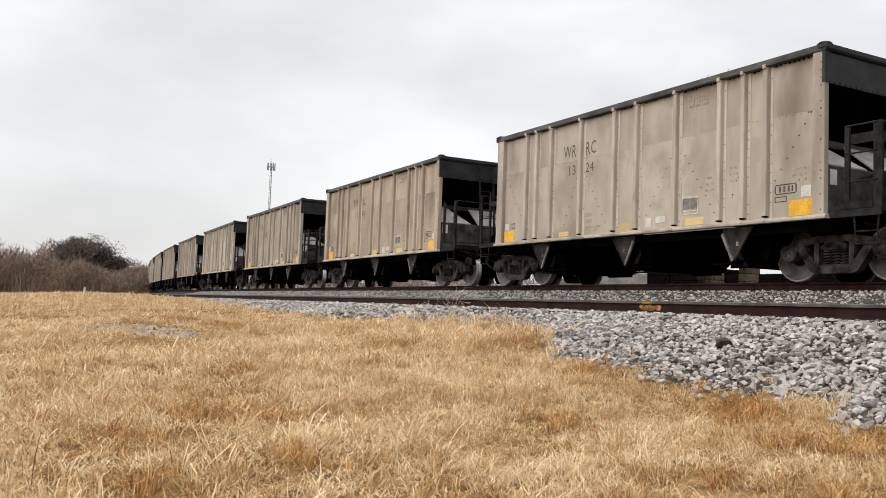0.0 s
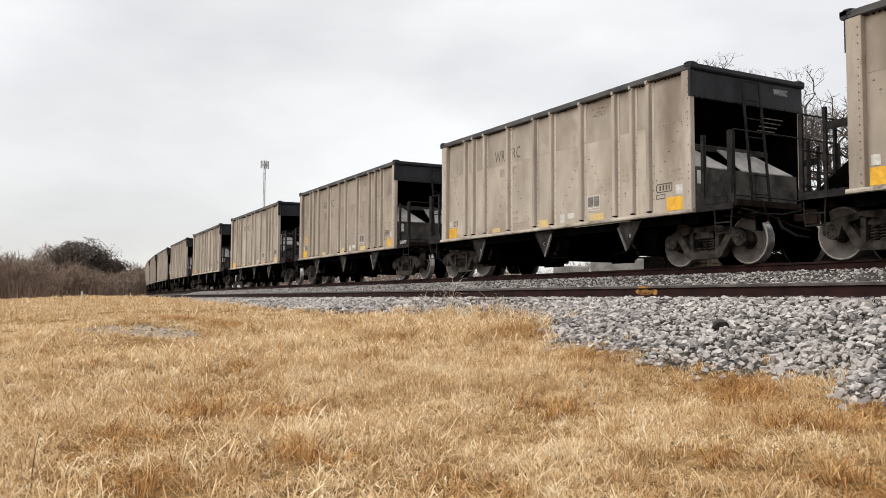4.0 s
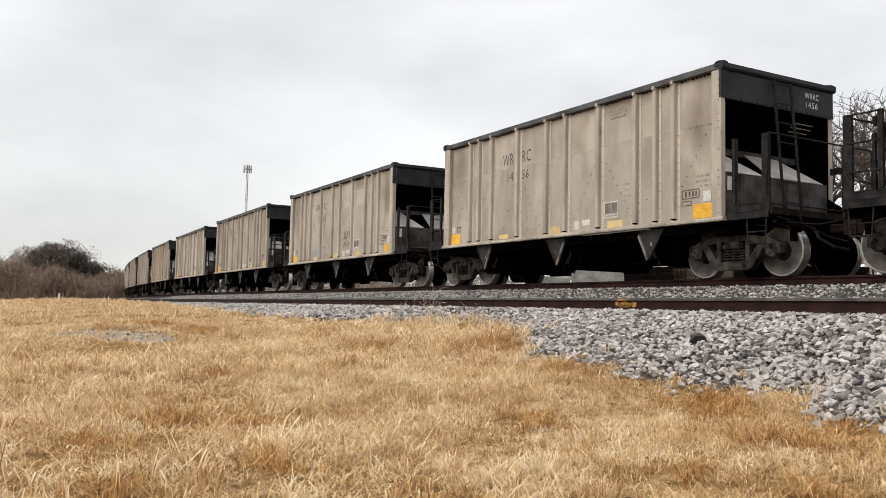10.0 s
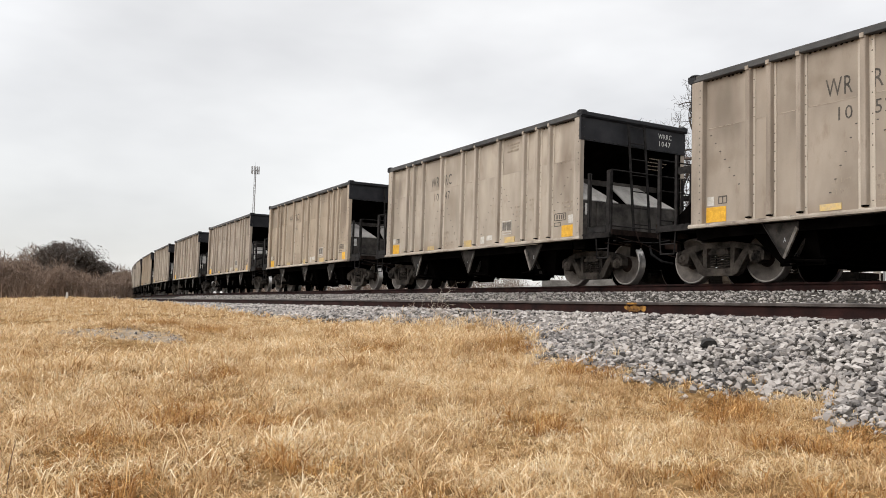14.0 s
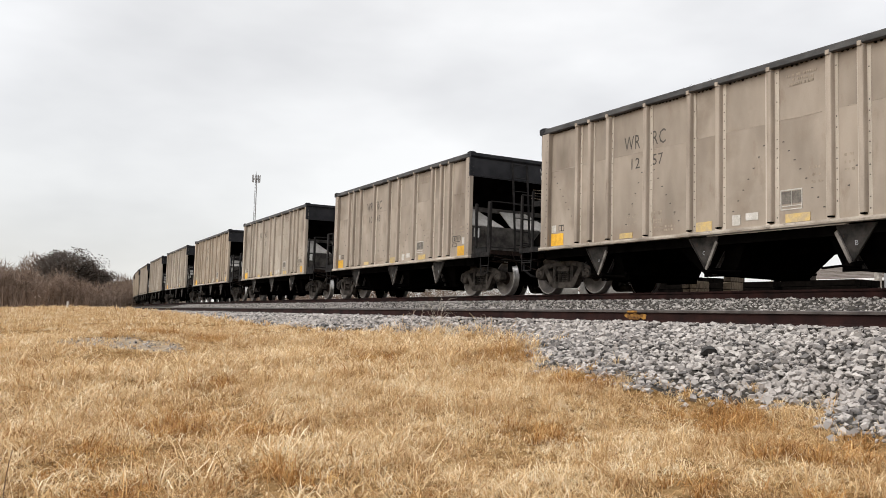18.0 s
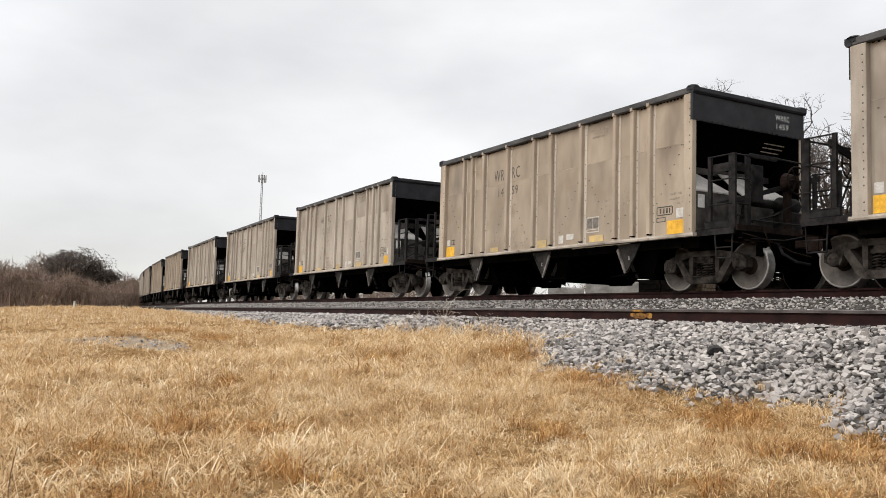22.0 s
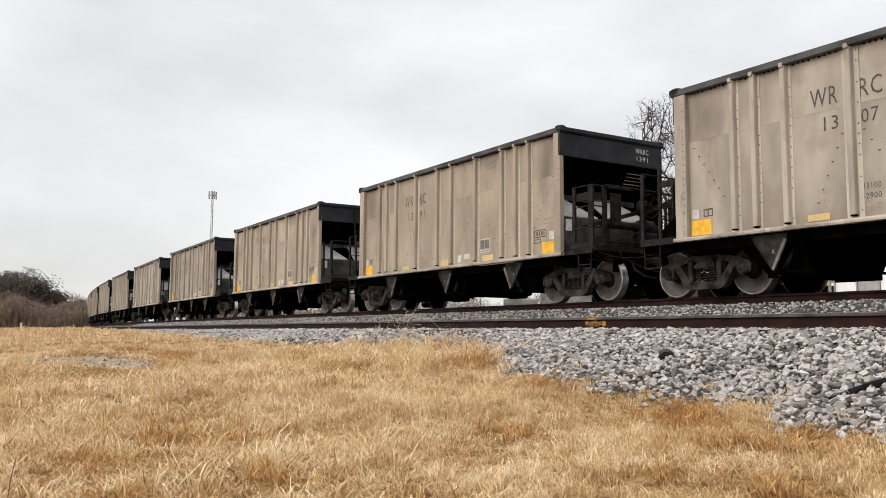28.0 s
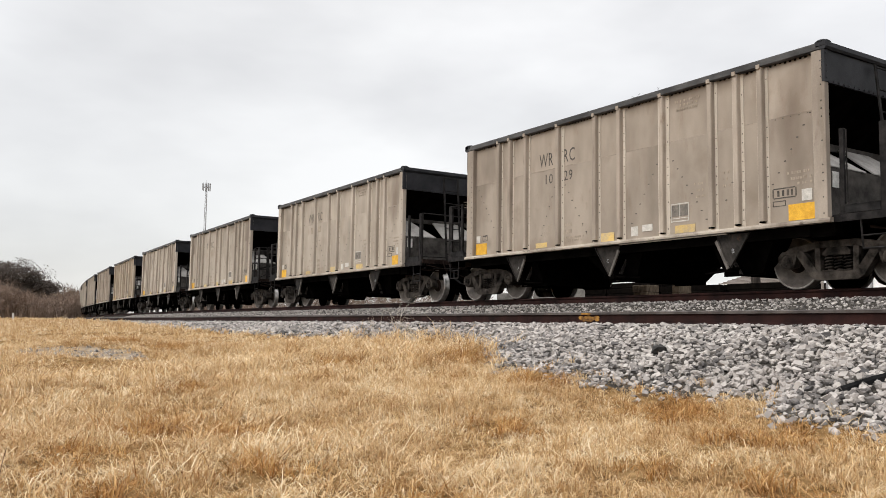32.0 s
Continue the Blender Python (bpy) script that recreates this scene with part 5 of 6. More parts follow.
def half_side(car, turn):
    """One long side: sheets, ribs, posts, sill, chord, hangers and the painted marks."""
    def put(name, bm, m, label="", smooth=False):
        return part(name, bm, m, car, label, turn.copy(), smooth)

    bm = bmesh.new()
    box(bm, -1.514, -1.499, -4.9, 4.9, 1.05, SEAM_Z)
    put("side_sheet", bm, PAINT, "weathered tan steel side sheet")
    bm = bmesh.new()
    box(bm, -1.5075, -1.493, -4.9, 4.9, SEAM_Z, 3.82)
    put("side_sheet", bm, PAINT, "weathered tan steel side sheet")
    ribs = {}
    for y, w in RIBS:
        if w not in ribs:
            ribs[w] = put("rib", rib_mesh(w), (PAINT_RIB, LIT_FLANGE_PAINT, GRIME_SHADE, BLACK_MARK))
            ribs[w].matrix_basis = turn @ pose(0, y, 0)
        else:
            again(ribs[w], "rib", turn @ pose(0, y, 0))
    for y0, y1 in ((-5.03, -4.80), (4.73, 5.0)):
        bm = bmesh.new()
        box(bm, -1.615, -1.50, y0, y1, 1.05, 3.80, 0.008)
        put("corner_post", bm, PAINT_RIB)
    bm = bmesh.new()
    prism(bm, [(-1.50, 1.005), (-1.64, 1.005), (-1.645, 1.04), (-1.625, 1.075), (-1.50, 1.085)], -5.08, 5.05, "y")
    put("side_sill", bm, SILL_PAINT, "pale scuffed side sill")
    bm = bmesh.new()
    prism(bm, [(-1.49, 3.80), (-1.60, 3.80), (-1.62, 3.815), (-1.62, 3.915), (-1.60, 3.93), (-1.49, 3.93)], -5.06, 5.04, "y")
    put("top_chord", bm, CHORD_PAINT, "scuffed dark grey top chord")
    bm = bmesh.new()
    rnd = random.Random(5)
    edges = sorted([(y - w - 0.02, y + w + 0.02) for y, w in RIBS])
    y = -4.74
    while y < 4.70:
        if not any(a < y < b for a, b in edges):
            h = rnd.uniform(0.012, 0.032)
            prism(bm, [(y - 0.022, 3.80), (y + 0.022, 3.80), (y + 0.014, 3.80 - h), (y - 0.014, 3.80 - h)], -1.528, -1.512)
        y += 0.095
    tagged(put("weld_bead", bm, GRIME_SHADE), kind="stuff")
    # bolts on the posts, and the slanting rows that hold the inner hopper sheets
    bm = bmesh.new()
    for z in np.arange(1.15, 3.75, 0.13):
        if rnd.random() < 0.85:
            bolt(bm, -1.616, -4.965, z, 0.015)
        if rnd.random() < 0.8:
            bolt(bm, -1.616, 4.79, z, 0.015)
    for (ya, za), (yb, zb), n in (((4.60, 2.74), (3.95, 1.75), 7), ((2.12, 1.40), (1.66, 2.45), 6), ((1.30, 2.45), (0.62, 1.35), 7), ((-0.72, 1.40), (-1.40, 2.50), 7),
                                  ((-1.80, 2.50), (-2.58, 1.30), 8), ((-4.70, 2.84), (-3.98, 1.75), 7), ((-3.02, 1.6), (-3.16, 1.9), 2)):
        for i in range(n):
            f = i / (n - 1)
            yy, zz = ya + (yb - ya) * f, za + (zb - za) * f
            box(bm, -1.521, -1.513, yy - 0.018, yy + 0.018, zz - 0.009, zz + 0.009)
            if rnd.random() < 0.35:
                box(bm, -1.5175, -1.513, yy - 0.005, yy + 0.005, zz - rnd.uniform(0.03, 0.10), zz - 0.009, 0, 1)
    for i in range(5):
        bolt(bm, -1.516, -4.05 - 0.15 * i, SEAM_Z - 0.03, 0.011)
    tagged(put("bolts", bm, (BLACK_MARK, FAINT_MARK)), kind="stuff")
    # the lap weld between the two rows of sheets, broken and wavy
    bm = bmesh.new()
    for a, b in zip([4.7] + [y - w for y, w in RIBS], [y + w for y, w in RIBS] + [-4.78]):
        y = a - 0.01
        while y > b + 0.06:
            w = min(rnd.uniform(0.08, 0.24), y - b - 0.01)
            dz = rnd.uniform(-0.004, 0.004)
            prism(bm, [(-1.506, SEAM_Z - 0.004), (-1.519, SEAM_Z - 0.003 + dz), (-1.506, SEAM_Z + 0.011 + dz)], y - w, y, "y", 0)
            y -= w + rnd.choice((0.0, 0.0, 0.02, 0.05))
    tagged(put("weld_seam", bm, PAINT), kind="stuff")
    # hangers under the sill
    for y, s in ((3.10, 1), (0.03, 1), (-3.12, -1)):
        # a triangular plate with a flanged edge, a flat strut, and its twin further in under the chute
        bm = bmesh.new()
        prism(bm, [(y + 0.36 * s, 0.985), (y - 0.36 * s, 0.985), (y - 0.345 * s, 0.88), (y - 0.11 * s, 0.40), (y - 0.05 * s, 0.38)], -1.475, -1.462)
        hanger = put("hopper_hanger", bm, HANGER_STEEL, "dusty triangular hopper hanger")
        bm = bmesh.new()
        prism(bm, [(y - 0.37 * s, 0.86), (y - 0.325 * s, 0.90), (y - 0.07 * s, 0.385), (y - 0.115 * s, 0.36)], -1.515, -1.475)
        part("strut", bm, STRUT_STEEL, hanger, "pale flat strut")
        bm = bmesh.new()
        prism(bm, [(y + 0.365 * s, 0.985), (y + 0.34 * s, 0.985), (y - 0.06 * s, 0.385), (y - 0.045 * s, 0.40)], -1.50, -1.475)
        part("flange", bm, HANGER_STEEL, hanger)
        bm = bmesh.new()
        prism(bm, [(y - 0.345 * s, 0.74), (y - 0.30 * s, 0.76), (y + 0.0 * s, 0.28), (y - 0.10 * s, 0.30)], -1.23, -1.20)
        prism(bm, [(y - 0.33 * s, 0.71), (y - 0.31 * s, 0.72), (y - 0.02 * s, 0.295), (y - 0.045 * s, 0.285)], -1.26, -1.23)
        part("inner_strut", bm, HANGER_STEEL, hanger)
        bm = bmesh.new()
        box(bm, -1.50, -1.10, y - 0.13 * s - 0.07, y - 0.13 * s + 0.07, 0.30, 0.41, 0.02)
        tube(bm, [(-1.49, y - 0.08 * s, 0.40), (-1.40, y - 0.28 * s, 0.34), (-1.30, y - 0.75 * s, 0.32)], 0.022, 5)
        part("hinge_block", bm, GRIME_SHADE, hanger)
    for y, ch in ((3.03, "A"), (0.03, "C"), (-3.10, "B")):
        ob = new("hanger_letter", lettering(ch, 0.055, 0.08))
        if not ob.data.materials:
            ob.data.materials.append(GALVANISED)
        ob.parent, ob.matrix_basis = car, turn @ on_side(y + 0.01, 0.645, -1.478)
    # reflective plates, stencilled panels and stickers
    for name, y0, y1, z0, z1, m in (("reflector", 4.70, 4.24, 1.10, 1.38, YELLOW), ("reflector", 2.31, 1.92, 1.11, 1.22, YELLOW_PALE), ("reflector", 0.16, -0.22, 1.09, 1.27, YELLOW_PALE),
                                    ("reflector", -1.84, -2.32, 1.10, 1.245, YELLOW_PALE), ("reflector", -4.27, -4.75, 1.10, 1.37, YELLOW)):
        bm = bmesh.new()
        box(bm, -1.524, -1.512, y1, y0, z0, z1)
        put(name, bm, m, "faded yellow reflective plate")
    for a, b, c, d in ((4.68, 4.52, 1.41, 1.58), (-0.70, -0.88, 1.14, 1.33), (-1.0, -1.27, 1.21, 1.34), (-4.52, -4.71, 1.41, 1.60)):
        bm = bmesh.new()
        box(bm, -1.522, -1.512, b, a, c, d)
        put("sticker", bm, STICKER, "small dull white paper sticker")
    bm = bmesh.new()
    for a, b, c, d in ((-1.74, -2.17, 1.645, 1.665), (-1.74, -2.17, 1.315, 1.335), (-1.74, -1.755, 1.335, 1.645), (-2.155, -2.17, 1.335, 1.645), (-1.95, -1.96, 1.39, 1.645), (-1.755, -2.155, 1.375, 1.39)):
        box(bm, -1.522, -1.512, b, a, c, d)
    put("stencil_frame", bm, STICKER, "white stencilled inspection panel")
    bm = bmesh.new()
    for a, b, c, d in ((-1.76, -1.945, 1.42, 1.63), (-1.965, -2.15, 1.42, 1.63)):
        box(bm, -1.520, -1.512, b, a, c, d)
    put("panel_fill", bm, PANEL_MARK, "grey cells of the inspection panel")
    bm = bmesh.new()
    for a, b, c, d in ((4.42, 4.22, 1.55, 1.575), (4.42, 4.22, 1.43, 1.445), (4.42, 4.405, 1.445, 1.55), (4.235, 4.22, 1.445, 1.55), (4.33, 4.31, 1.445, 1.55),
                       (-3.99, -4.40, 1.65, 1.67), (-3.99, -4.40, 1.49, 1.51), (-3.97, -3.99, 1.51, 1.65), (-4.40, -4.42, 1.51, 1.65), (-4.06, -4.10, 1.53, 1.63), (-4.15, -4.19, 1.53, 1.63),
                       (-4.24, -4.28, 1.53, 1.63), (-4.32, -4.35, 1.53, 1.63), (-3.97, -4.22, 1.44, 1.455), (-3.97, -4.22, 1.36, 1.375), (-3.97, -3.985, 1.375, 1.44), (-4.205, -4.22, 1.375, 1.44),
                       (-1.62, -1.75, 1.40, 1.42)):
        box(bm, -1.519, -1.512, b, a, c, d)
    tagged(put("stencil_marks", bm, BLACK_MARK, "black stencilled data panels"), kind="stuff")
    bm = bmesh.new()
    for a, b, z in ((-4.26, -4.70, 1.90), (-4.32, -4.72, 1.80), (-4.44, -4.72, 1.71), (-1.86, -2.46, 3.62), (-1.98, -2.44, 3.54), (-1.90, -2.42, 3.46), (1.30, 0.66, 1.27), (1.30, 0.74, 1.20), (-2.30, -2.56, 1.98), (-2.36, -2.52, 1.86), (-2.34, -2.58, 1.74), (-2.95, -3.16, 2.1), (-2.95, -3.14, 1.98),
                    (-2.95, -3.18, 1.86)):
        y = a
        while y > b + 0.03:
            w = rnd.uniform(0.02, 0.045)
            box(bm, -1.518, -1.512, y - w, y, z - 0.022, z + 0.022)
            y -= w + rnd.choice((0.012, 0.012, 0.012, 0.05))
    tagged(put("data_stencil", bm, FAINT_MARK, "faint stencilled data lines"), kind="stuff")


def end_common(car, turn, ladder=False):
    """What both ends share: the charcoal panel, slope sheets, platform, coupler, steps."""
    def put(name, bm, m, label="", smooth=False):
        return part(name, bm, m, car, label, turn.copy(), smooth)

    bm = bmesh.new()
    box(bm, -1.60, 1.60, -5.03, -4.99, 3.27, 3.86)
    box(bm, -1.625, -1.52, -5.045, -4.99, 3.27, 3.80)
    put("end_panel", bm, CHARCOAL, "charcoal end panel")
    bm = bmesh.new()
    prism(bm, [(-5.06, 3.80), (-5.085, 3.84), (-5.08, 3.915), (-5.05, 3.93), (-4.96, 3.93), (-4.96, 3.80)], -1.63, 1.63)
    put("end_chord", bm, CHARCOAL)
    for x in (-1.56, 1.56):
        bm = bmesh.new()
        bmesh.ops.create_cone(bm, cap_ends=True, segments=16, radius1=0.125, radius2=0.09, depth=0.03, matrix=Matrix.Translation((x * 0.985, -4.97, 3.947)))
        box(bm, x - 0.08, x + 0.07, -5.085, -4.9, 3.86, 3.935)
        put("corner_cap", bm, CHARCOAL)
    bm = bmesh.new()
    for i in range(22):
        x = -1.5 + i * 3.0 / 21
        tube(bm, [(x, -5.03, 3.30), (x, -5.045, 3.30)], 0.018, 5)
    for i in range(5):
        tube(bm, [(-1.57, -5.04, 3.34 + 0.1 * i), (-1.57, -5.055, 3.34 + 0.1 * i)], 0.018, 5)
    tagged(put("rivet_row", bm, CHARCOAL), kind="stuff")
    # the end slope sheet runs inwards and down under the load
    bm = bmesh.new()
    # Near-black, so the recess's shade is in the sheet's colour.
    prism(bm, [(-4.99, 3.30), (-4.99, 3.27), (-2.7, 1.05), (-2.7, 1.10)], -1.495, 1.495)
    put("slope_sheet", bm, GRIME_SHADE)
    # Sheets added over the inner walls, near-black in place of the recess's shade.
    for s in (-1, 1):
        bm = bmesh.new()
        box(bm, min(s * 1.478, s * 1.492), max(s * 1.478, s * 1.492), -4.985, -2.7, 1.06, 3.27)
        put("inner_lining", bm, GRIME_SHADE)
    # two hipped hoods over the hopper backs
    for low_edge, ridge in (((-1.48, -0.46), (-1.48, -1.02)), ((-0.20, 1.30), (-0.20, 0.72))):
        bm = bmesh.new()
        v = [bm.verts.new((x, y, z)) for d in (0.0, -0.03) for x, y, z in ((low_edge[0], -5.00, 1.93 + d), (low_edge[1], -5.00, 1.93 + d), (ridge[1], -4.35, 2.45 + d), (ridge[0], -4.35, 2.45 + d))]
        for f in ((0, 1, 2, 3), (7, 6, 5, 4), (0, 4, 5, 1), (1, 5, 6, 2), (2, 6, 7, 3), (3, 7, 4, 0)):
            bm.faces.new([v[i] for i in f])
        put("hood_plate", bm, HOOD, "pale dusty sloping hood plate")
    bm = bmesh.new()
    prism(bm, [(-1.46, 1.93), (-1.46, 2.40), (-1.38, 2.46), (-1.30, 2.46), (-1.30, 1.93)], -4.34, -4.31, "y")
    box(bm, -1.46, 1.35, -4.33, -4.30, 2.40, 2.53)
    put("hood_back", bm, END_PLATE)
    bm = bmesh.new()
    box(bm, -1.48, 1.42, -5.0, -4.97, 1.12, 1.915)
    box(bm, -1.10, -1.05, -5.03, -5.0, 1.12, 1.9)
    box(bm, 0.2, 0.25, -5.03, -5.0, 1.12, 1.9)
    put("end_plate", bm, END_PLATE, "dark grey end plate")
    bm = bmesh.new()
    box(bm, -1.43, -1.26, -5.012, -5.0, 1.58, 1.84)
    put("sticker", bm, WHITE_MARK)
    bm = bmesh.new()
    prism(bm, [(-5.05, 1.06), (-5.95, 1.06), (-5.97, 1.08), (-5.95, 1.12), (-5.05, 1.12)], -1.52, 1.52)
    for y in (-5.2, -5.36, -5.52, -5.68, -5.84):
        box(bm, -1.50, 1.50, y - 0.05, y + 0.05, 1.12, 1.135)
    box(bm, -1.54, -1.50, -5.98, -5.05, 1.00, 1.10)
    box(bm, 1.50, 1.54, -5.98, -5.05, 1.00, 1.10)
    put("end_platform", bm, RAILING, "dark steel end platform")
    for s in (-1,) if ladder else (-1, 1):
        bm = bmesh.new()
        box(bm, min(s * 1.525, s * 1.49), max(s * 1.525, s * 1.49), -5.83, -5.26, 1.122, 1.25, 0.006)
        box(bm, min(s * 1.535, s * 1.44), max(s * 1.535, s * 1.44), -5.84, -5.25, 1.25, 1.262)
        put("kick_plate", bm, SCUFFED, "scuffed dark grey kick plate")
    if ladder:
        bm = bmesh.new()
        box(bm, 1.46, 1.50, -5.50, -5.05, 2.12, 2.25)
        put("guard_plate", bm, RAILING)
    # beams, brackets and pipes under the platform's outer edge
    bm = bmesh.new()
    box(bm, -1.50, 1.50, -6.03, -5.985, 1.055, 1.17)
    box(bm, -1.30, 1.45, -6.05, -6.0, 0.88, 0.96)
    for x in (-0.95, -0.45, 0.35, 0.95):
        prism(bm, [(-6.05, 0.90), (-6.05, 1.06), (-5.70, 0.98), (-5.70, 0.90)], x - 0.02, x + 0.02)
    put("buffer_beam", bm, BRAKE_RUST, "rust-brown end beam")
    for line, r in (([(-1.42, -6.08, 1.0), (-0.75, -6.12, 0.90), (-0.30, -6.24, 0.72), (-0.1, -6.5, 0.62)], 0.013), ([(-1.25, -5.5, 0.92), (-0.9, -5.95, 0.84), (0.2, -6.02, 0.80), (1.2, -5.9, 0.84)], 0.022),
                    ([(-0.85, -6.04, 1.18), (-0.83, -6.10, 1.0), (-0.70, -6.09, 0.78)], 0.016)):
        bm = bmesh.new()
        tube(bm, line, r, 5)
        put("end_pipe", bm, BRAKE_RUST)
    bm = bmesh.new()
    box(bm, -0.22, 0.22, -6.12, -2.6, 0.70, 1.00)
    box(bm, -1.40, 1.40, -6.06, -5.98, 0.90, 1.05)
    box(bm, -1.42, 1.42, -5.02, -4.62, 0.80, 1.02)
    put("end_sill", bm, GRIME_SHADE)
    bm = bmesh.new()
    box(bm, -0.075, 0.075, -6.45, -6.10, 0.80, 0.95, 0.02)
    prism(bm, [(-0.12, -6.42), (0.16, -6.42), (0.20, -6.56), (0.12, -6.66), (0.02, -6.60), (-0.02, -6.68), (-0.12, -6.66)], 0.74, 1.00, "z")
    put("coupler", bm, BRAKE_RUST, "rusty knuckle coupler")
    bm = bmesh.new()
    tube(bm, [(-0.5, -6.10, 0.86), (-0.62, -6.3, 0.66), (-0.55, -6.55, 0.50), (-0.35, -6.67, 0.46)], 0.028, 6)
    put("air_hose", bm, RUBBER, "black rubber air hose")
    for s in (-1, 1):
        bm = bmesh.new()
        x = s * 1.50
        for y in (-5.50, -5.92):
            tube(bm, [(x, y, 1.0), (x, y + (0.03 if y < -5.7 else -0.03), 0.56)], 0.016, 5)
        tube(bm, [(x, -5.53, 0.56), (x, -5.89, 0.56)], 0.018, 5)
        tube(bm, [(x, -5.52, 0.76), (x, -5.90, 0.76)], 0.014, 5)
        put("stirrup_step", bm, RAILING)
    bm = bmesh.new()
    box(bm, -1.22, -1.02, -5.995, -5.985, 0.95, 1.05)
    put("defect_card_holder", bm, WHITE_MARK)
    # uncoupling lever across the end
    bm = bmesh.new()
    tube(bm, [(-1.45, -6.02, 0.92), (-0.4, -6.14, 0.93), (-0.1, -6.3, 1.0)], 0.014, 5)
    tube(bm, [(1.45, -6.02, 0.92), (0.4, -6.14, 0.93)], 0.014, 5)
    put("uncoupling_lever", bm, RAILING)


def post(put, x, y, top, wide=0.06, deep=0.05, name="railing_post"):
    bm = bmesh.new()
    box(bm, x - wide / 2, x + wide / 2, y - deep / 2, y + deep / 2, 1.06, top)
    put(name, bm, RAILING)


def ladder_end(car, turn):
    def put(name, bm, m, label="", smooth=False):
        return part(name, bm, m, car, label, turn.copy(), smooth)

    end_common(car, turn, True)
    lean = turn @ Matrix.Translation((0, -5.34, 1.12)) @ Matrix.Rotation(radians(-5.2), 4, "X")
    for x in (-0.27, 0.22):
        bm = bmesh.new()
        box(bm, x - 0.03, x + 0.03, -0.012, 0.012, 0.0, 2.66)
        put("ladder_rail", bm, RAILING).matrix_basis = lean
    bm = bmesh.new()
    tube(bm, [(-0.27, 0, 0), (0.22, 0, 0)], 0.014, 5)
    rung = put("rung", bm, RAILING)
    rung.matrix_basis = lean @ pose(0, 0, 0.30)
    for i in range(1, 7):
        again(rung, "rung", lean @ pose(0, 0, 0.30 + 0.385 * i))
    post(put, -1.49, -5.22, 2.48, 0.05, 0.07)
    post(put, 1.49, -5.49, 2.50, 0.05, 0.06)
    post(put, -1.49, -5.91, 2.47, 0.05, 0.15)
    post(put, 1.49, -5.95, 2.46, 0.05, 0.07)
    post(put, 0.62, -5.93, 2.45, 0.07, 0.04)
    bm = bmesh.new()
    tube(bm, [(-1.52, -5.93, 1.3), (-1.53, -5.98, 2.40), (-1.49, -5.97, 2.47), (0.6, -5.95, 2.47), (1.5, -5.95, 2.47)], 0.016, 6)
    put("hand_rail", bm, RAILING)
    bm = bmesh.new()
    prism(bm, [(-5.66, 1.14), (-5.66, 1.19), (-5.06, 1.63), (-5.06, 1.14)], 1.36, 1.42)
    put("gusset_plate", bm, GRIME_SHADE)
    for line in ([(-1.49, -5.25, 2.47), (-1.49, -5.29, 2.45), (-1.49, -5.29, 1.3)], [(0.6, -5.95, 1.85), (1.5, -5.95, 1.85)], [(-1.45, -5.95, 1.25), (1.5, -5.95, 1.25)]):
        bm = bmesh.new()
        tube(bm, line, 0.014, 5)
        put("hand_rail", bm, RAILING)


